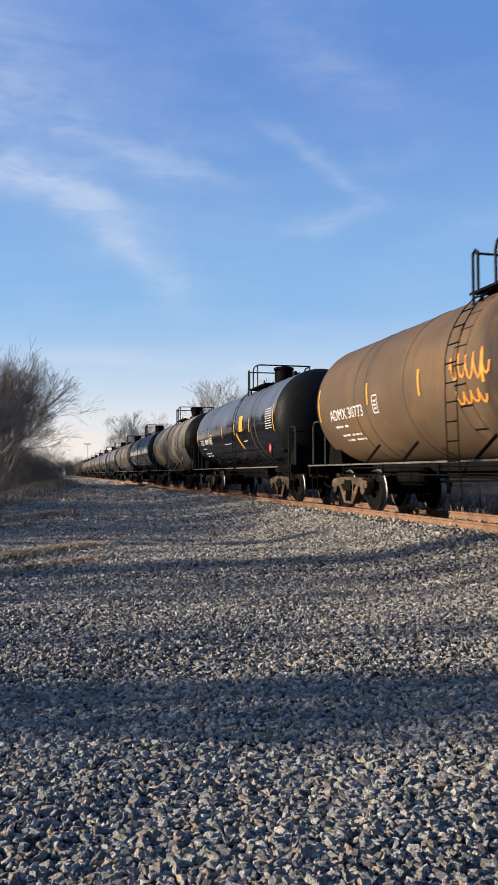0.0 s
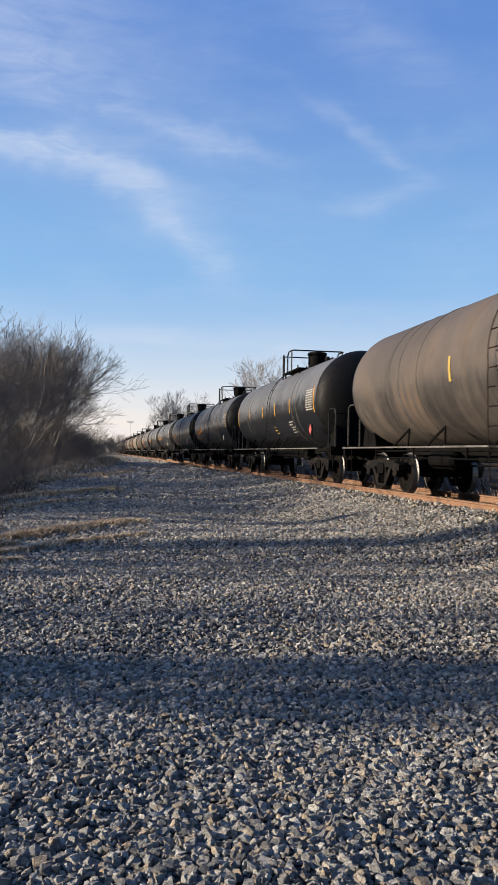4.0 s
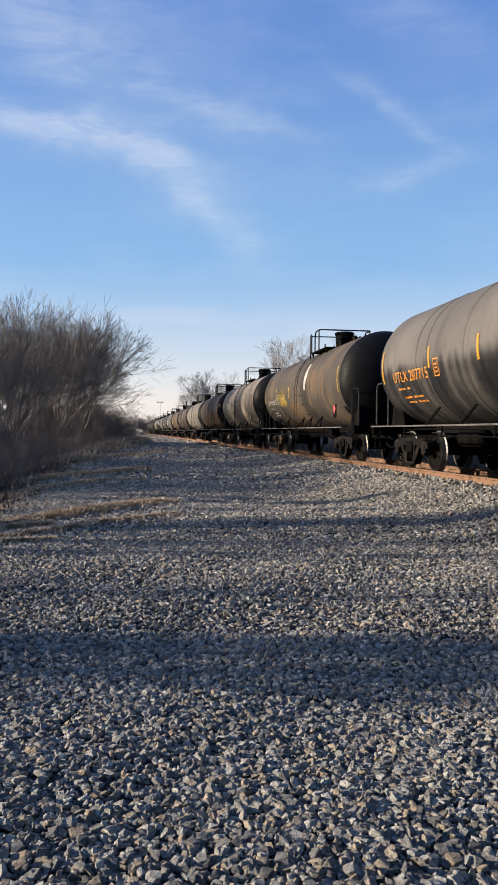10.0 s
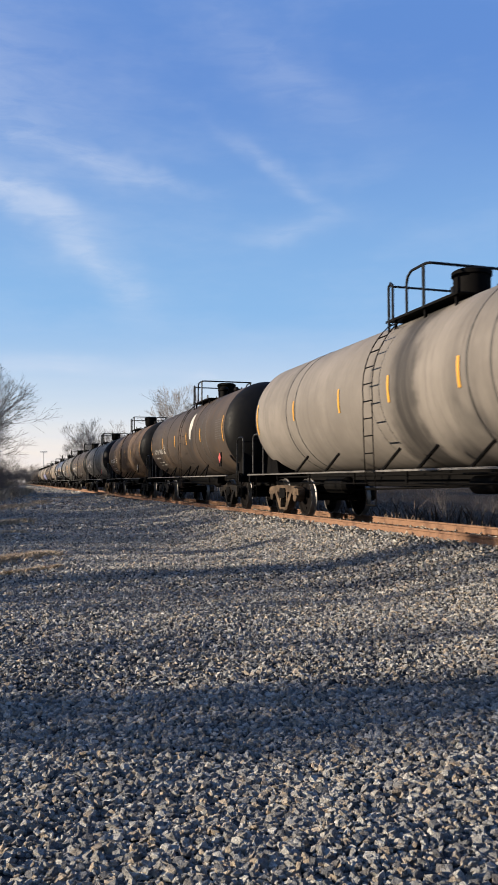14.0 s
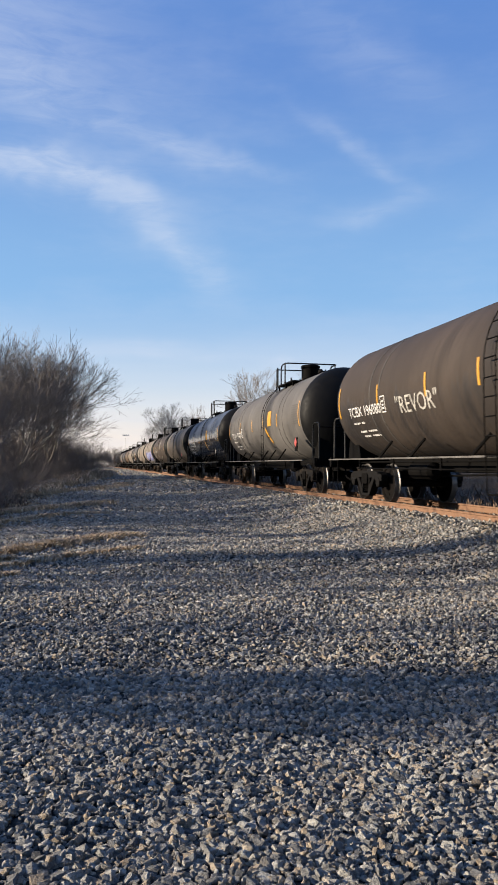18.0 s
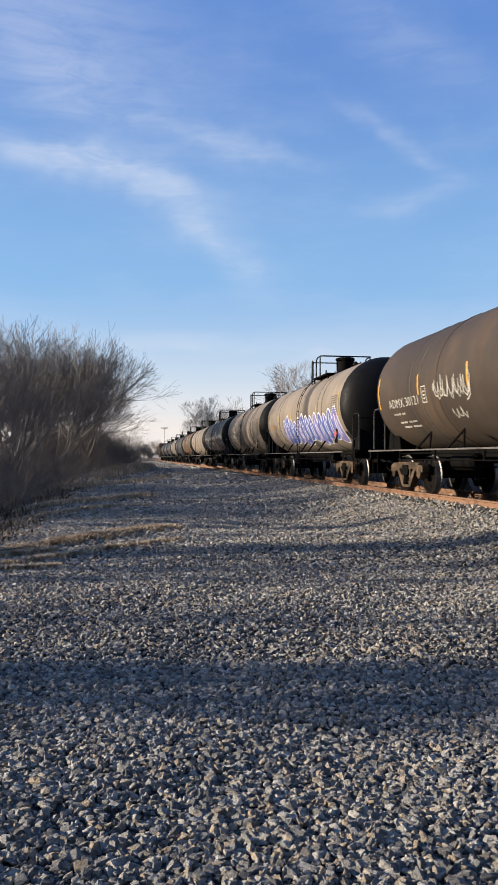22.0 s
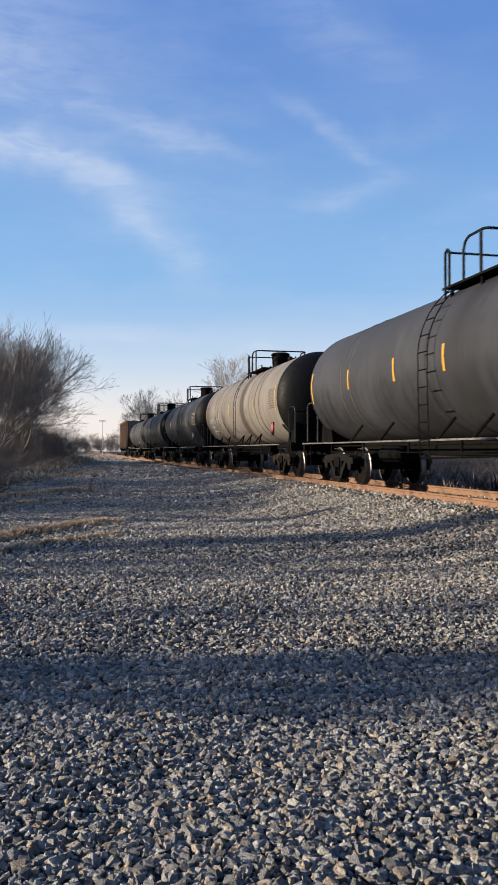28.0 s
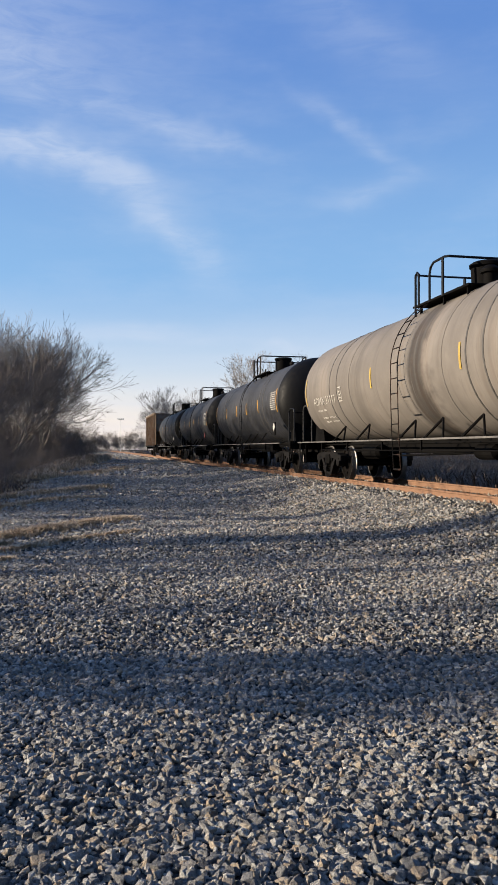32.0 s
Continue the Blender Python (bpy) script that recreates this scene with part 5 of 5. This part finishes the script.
def slender(name, seed, count, trunk, twig):
    """A narrow bare tree: one straight stem set with short rising twigs."""
    rng = random.Random(seed)
    t = thing(name, "slender bare tree beside the gravel", "tree", "slender trees beside the gravel")
    stem = [(0.05 * math.sin(i * 1.3), 0.05 * math.cos(i * 1.7), i) for i in range(9)]
    part("trunk", Mesh().tube(stem, [0.10 - 0.0105 * i for i in range(9)], 8), trunk, t)
    k = Mesh()
    for i in range(count):
        z, a = rng.uniform(1.6, 7.9), rng.uniform(0, math.tau)
        r0, wide = rng.uniform(0.0, 0.30), rng.uniform(0.2, 0.52) * (1.15 - 0.07 * z)
        p = Vector((math.cos(a) * r0, math.sin(a) * r0, z))
        a += rng.gauss(0, 0.7)
        q = p + Vector((math.cos(a) * wide * 0.7, math.sin(a) * wide * 0.7, rng.uniform(0.15, 0.4)))
        k.tube([p, q, q + Vector((math.cos(a) * wide * 0.3, math.sin(a) * wide * 0.3, rng.uniform(0.1, 0.3)))], [0.013, 0.011, 0.006], 3, closed=False)
    part("crown", k, twig, t)
    return t


def build_grass():
    """Dry grass along the gravel's edge, one sheet of bent blades."""
    rng = np.random.default_rng(21)
    # strips of flattened straw on the stones: two ends, half width, blades, height
    strips = [((-4.6, 11.5), (-3.4, 13.4), 0.24, 7200, 0.068), ((-3.4, 13.3), (-2.4, 15.1), 0.30, 6400, 0.054), ((-3.9, 10.1), (-2.9, 12.0), 0.16, 3400, 0.054), ((-2.9, 12.0), (-1.9, 12.8), 0.14, 1800, 0.041),
              ((-4.4, 9.4), (-3.1, 9.9), 0.12, 3000, 0.054), ((-5.0, 11.0), (-3.7, 11.7), 0.16, 3600, 0.068), ((-7.5, 17.5), (-4.3, 21.5), 0.30, 4800, 0.081), ((-7.4, 21.0), (-5.0, 26.0), 0.40, 5200, 0.108),
              ((-10.5, 30.0), (-7.6, 38.0), 0.5, 7200, 0.135), ((-7.6, 38.0), (-7.4, 44.0), 0.5, 4400, 0.108), ((-10.0, 52.0), (-4.5, 56.0), 0.35, 3200, 0.081)]
    xs, ys, hs = [], [], []
    for (xa, ya), (xb, yb), wide, count, tall in strips:
        f = rng.uniform(-0.05, 1.05, count)
        off = wide * rng.normal(0, 0.6, count) * (0.35 + 0.65 * np.abs(np.sin(f * 9 + xa * 3)))
        ln = math.hypot(xb - xa, yb - ya)
        xs.append(xa + (xb - xa) * f - off * (yb - ya) / ln), ys.append(ya + (yb - ya) * f + off * (xb - xa) / ln), hs.append(tall * rng.uniform(0.4, 1.5, count))
    # taller grass where the thicket steps back
    n = 11000
    s = rng.uniform(34, 72, n)
    u = np.interp(s, EDGE_S, EDGE_U) - 0.2 + rng.normal(0, 0.5, n)
    x, y = spread(s, u)
    xs.append(x), ys.append(y), hs.append(rng.uniform(0.12, 0.38, n) * np.interp(s, [48, 56], [1.0, 1.7]))
    x, y, h = np.concatenate(xs), np.concatenate(ys), np.concatenate(hs)
    n = len(x)
    z = ground_height(x, y) + 0.005
    a = rng.uniform(0, math.tau, n)
    lean = np.maximum(rng.uniform(0.3, 1.6, n) * h, 0.06)
    w = rng.uniform(0.006, 0.012, n) * np.interp(np.hypot(x, y), [10, 40], [1.0, 2.5])
    base = np.stack([x, y, z], -1)
    side = np.stack([-np.sin(a), np.cos(a), 0 * a], -1) * w[:, None]
    mid = base + np.stack([np.cos(a) * lean * 0.35, np.sin(a) * lean * 0.35, h * 0.62], -1)
    tip = base + np.stack([np.cos(a) * lean, np.sin(a) * lean, h], -1)
    V = np.stack([base - side, base + side, mid + side * 0.8, mid - side * 0.8, tip], 1).reshape(-1, 3)
    i = np.arange(n)[:, None] * 5
    F = np.concatenate([i + [0, 1, 2], i + [0, 2, 3], i + [3, 2, 4]])
    k, p, m = surface("dry_grass")
    r = k.add("ShaderNodeNewGeometry").outputs["Random Per Island"]
    k.put(p, Base_Color=k.mix(r, (0.22, 0.155, 0.095), (0.52, 0.40, 0.26)), Roughness=0.8)
    tagged(new("dry_grass", big_mesh("dry_grass", V, F, m)), "dry straw-coloured grass along the gravel edge", "grass", kind="stuff")


def build_branch():
    """Broken dead limbs lying at the gravel's edge."""
    wood = bark("dead_wood", (0.06, 0.045, 0.035), (0.17, 0.13, 0.10))
    for i, (x, y, turn, size) in enumerate(((-4.7, 11.3, 20, 0.17), (-5.0, 11.8, 70, 0.15), (-4.5, 12.2, -30, 0.13))):
        limb = thing("fallen_branch", "dead fallen branch lying in dry grass", "branch", "fallen branches")
        big, small = grow(90 + i, 1, 6.0, 0.1, 2, (6, 4), 0.10, 0.0, 0.8, 0.012)
        part("limb", big, None, limb).data.materials.append(wood)
        part("twig", small, None, limb).data.materials.append(wood)
        limb.matrix_basis = pose(x, y, float(ground_height(x, y)) + 0.05, 0, 84, turn) @ Matrix.Scale(size, 4)


def build_weeds():
    """Dark dead weeds on the bank beyond the track."""
    rng = np.random.default_rng(77)
    n = 30000
    s, u = rng.uniform(0, 1, n) ** 1.6 * 120, -2.9 - rng.gamma(2.0, 1.2, n)
    # and under the thicket's edge
    s[23000:], u[23000:] = rng.uniform(11, 62, n - 23000), 9.6 + rng.gamma(2.0, 1.0, n - 23000)
    x, y = spread(s, u)
    z = ground_height(x, y) - 0.03
    h = rng.uniform(0.25, 1.0, n) * np.interp(u, [9.0, 10.4, 12.5], [0.08, 0.20, 0.8]) ** (u > 0)
    a = rng.uniform(0, math.tau, n)
    lean, w = rng.uniform(0.2, 1.1, n) * h, rng.uniform(0.008, 0.022, n)
    base = np.stack([x, y, z], -1)
    side = np.stack([-np.sin(a), np.cos(a), 0 * a], -1) * w[:, None]
    mid = base + np.stack([np.cos(a) * lean * 0.35, np.sin(a) * lean * 0.35, h * 0.62], -1)
    tip = base + np.stack([np.cos(a) * lean, np.sin(a) * lean, h], -1)
    V = np.stack([base - side, base + side, mid + side, mid - side, tip], 1).reshape(-1, 3)
    i = np.arange(n)[:, None] * 5
    F = np.concatenate([i + [0, 1, 2], i + [0, 2, 3], i + [3, 2, 4]])
    k, p, m = surface("dead_weeds")
    r = k.add("ShaderNodeNewGeometry").outputs["Random Per Island"]
    k.put(p, Base_Color=k.mix(r, (0.040, 0.027, 0.019), (0.16, 0.105, 0.070)), Roughness=0.85)
    tagged(new("dead_weeds", big_mesh("dead_weeds", V, F, m)), "dark brown dead weeds on the bank and under the thicket", "weeds", kind="stuff")


def build_far():
    """Light mast and a brown line of far brush."""
    def at(az, dist, z=-1.1):
        return Vector((dist * math.sin(radians(az)), dist * math.cos(radians(az)), z))

    p = at(-9.5, 300)
    mast = thing("light_mast", "grey floodlight mast with a cross arm", "mast")
    mast.matrix_basis = pose(*p, 0, 0, 0)
    part("pole", Mesh().tube([(0, 0, -1), (0, 0, 13.2)], [0.15, 0.10], 8), WHITE, mast)
    part("cross_arm", Mesh().box((0, 0, 13.2), (2.4, 0.12, 0.12)), WHITE, mast)
    for x in (-1.8, -0.6, 0.6, 1.8):
        part("lamp_head", Mesh().bevelled((x * 0.6, 0, 13.45), (0.4, 0.3, 0.35), 0.05), WHITE, mast)
    rng = np.random.default_rng(31)
    V, F, base = [], [], 0
    n = 9000
    az = np.radians(rng.uniform(-30, 34, n))
    dist = rng.uniform(330, 430, n)
    x, y = dist * np.sin(az), dist * np.cos(az)
    h = rng.uniform(0.8, 2.6, n) * (0.75 + 0.35 * np.sin(np.degrees(az) * 1.3) * np.sin(np.degrees(az) * 0.37 + 1))
    a = rng.uniform(0, math.pi, n)
    w = rng.uniform(0.8, 2.2, n)
    c = np.stack([x, y, np.full(n, -1.3)], -1)
    side = np.stack([np.cos(a), np.sin(a), 0 * a], -1)
    bend = np.stack([rng.normal(0, 0.8, n), rng.normal(0, 0.8, n), h], -1)
    V = np.stack([c - side * 0.12, c + side * 0.12, c + bend * 0.55 + side * w[:, None] * 0.6, c + bend, c + bend * 0.6 - side * w[:, None] * 0.6], 1).reshape(-1, 3)
    i = np.arange(n)[:, None] * 5
    F = np.concatenate([i + [0, 1, 2], i + [0, 2, 4], i + [4, 2, 3]])
    # haze over the brush is mixed into its bark colour
    tagged(new("far_brush", big_mesh("far_brush", V, F, bark("far_brush_bark", (0.11, 0.09, 0.08), (0.17, 0.14, 0.125)))), "hazy brown brush along the horizon", "brush", kind="stuff")


def motions():
    """The train rolls past and comes to rest; its wheels turn while they are near."""
    for n, car in CAR_OBJECTS.items():
        times = [*range(0, 28), 28, 28.3, 28.5, 28.6, 28.7, 28.767, 28.833, STOP, 28.9, 29, 29.5, 32]
        walk(car, [(t, on_track(car_place(n, t))) for t in times])
    for n, car in CAR_OBJECTS.items():
        s0 = car_place(n, 0)
        t0, t1 = max(0.0, (s0 - 58) / SPEED), min(STOP, (s0 + 2) / SPEED)
        if t1 <= t0:
            continue
        steps = [t0 + i / FPS for i in range(int((t1 - t0) * FPS) + 1)]
        for w in [o for o in car.children_recursive if o.name.startswith("wheelset")]:
            at = w.location.copy()
            rows = [(0.0, 0.0)] if t0 > 0.04 else []
            rows += [(t, math.degrees(SPEED * (t - t0) / 0.459)) for t in steps]
            rows.append((32.0, rows[-1][1]))
            walk(w, [(t, pose(at.x, at.y, at.z, 0, a % 360, 0)) for t, a in rows])


build_ground()
build_track()
build_train()
build_trees()
build_far()
build_grass()
build_weeds()
build_branch()
build_gravel()
motions()
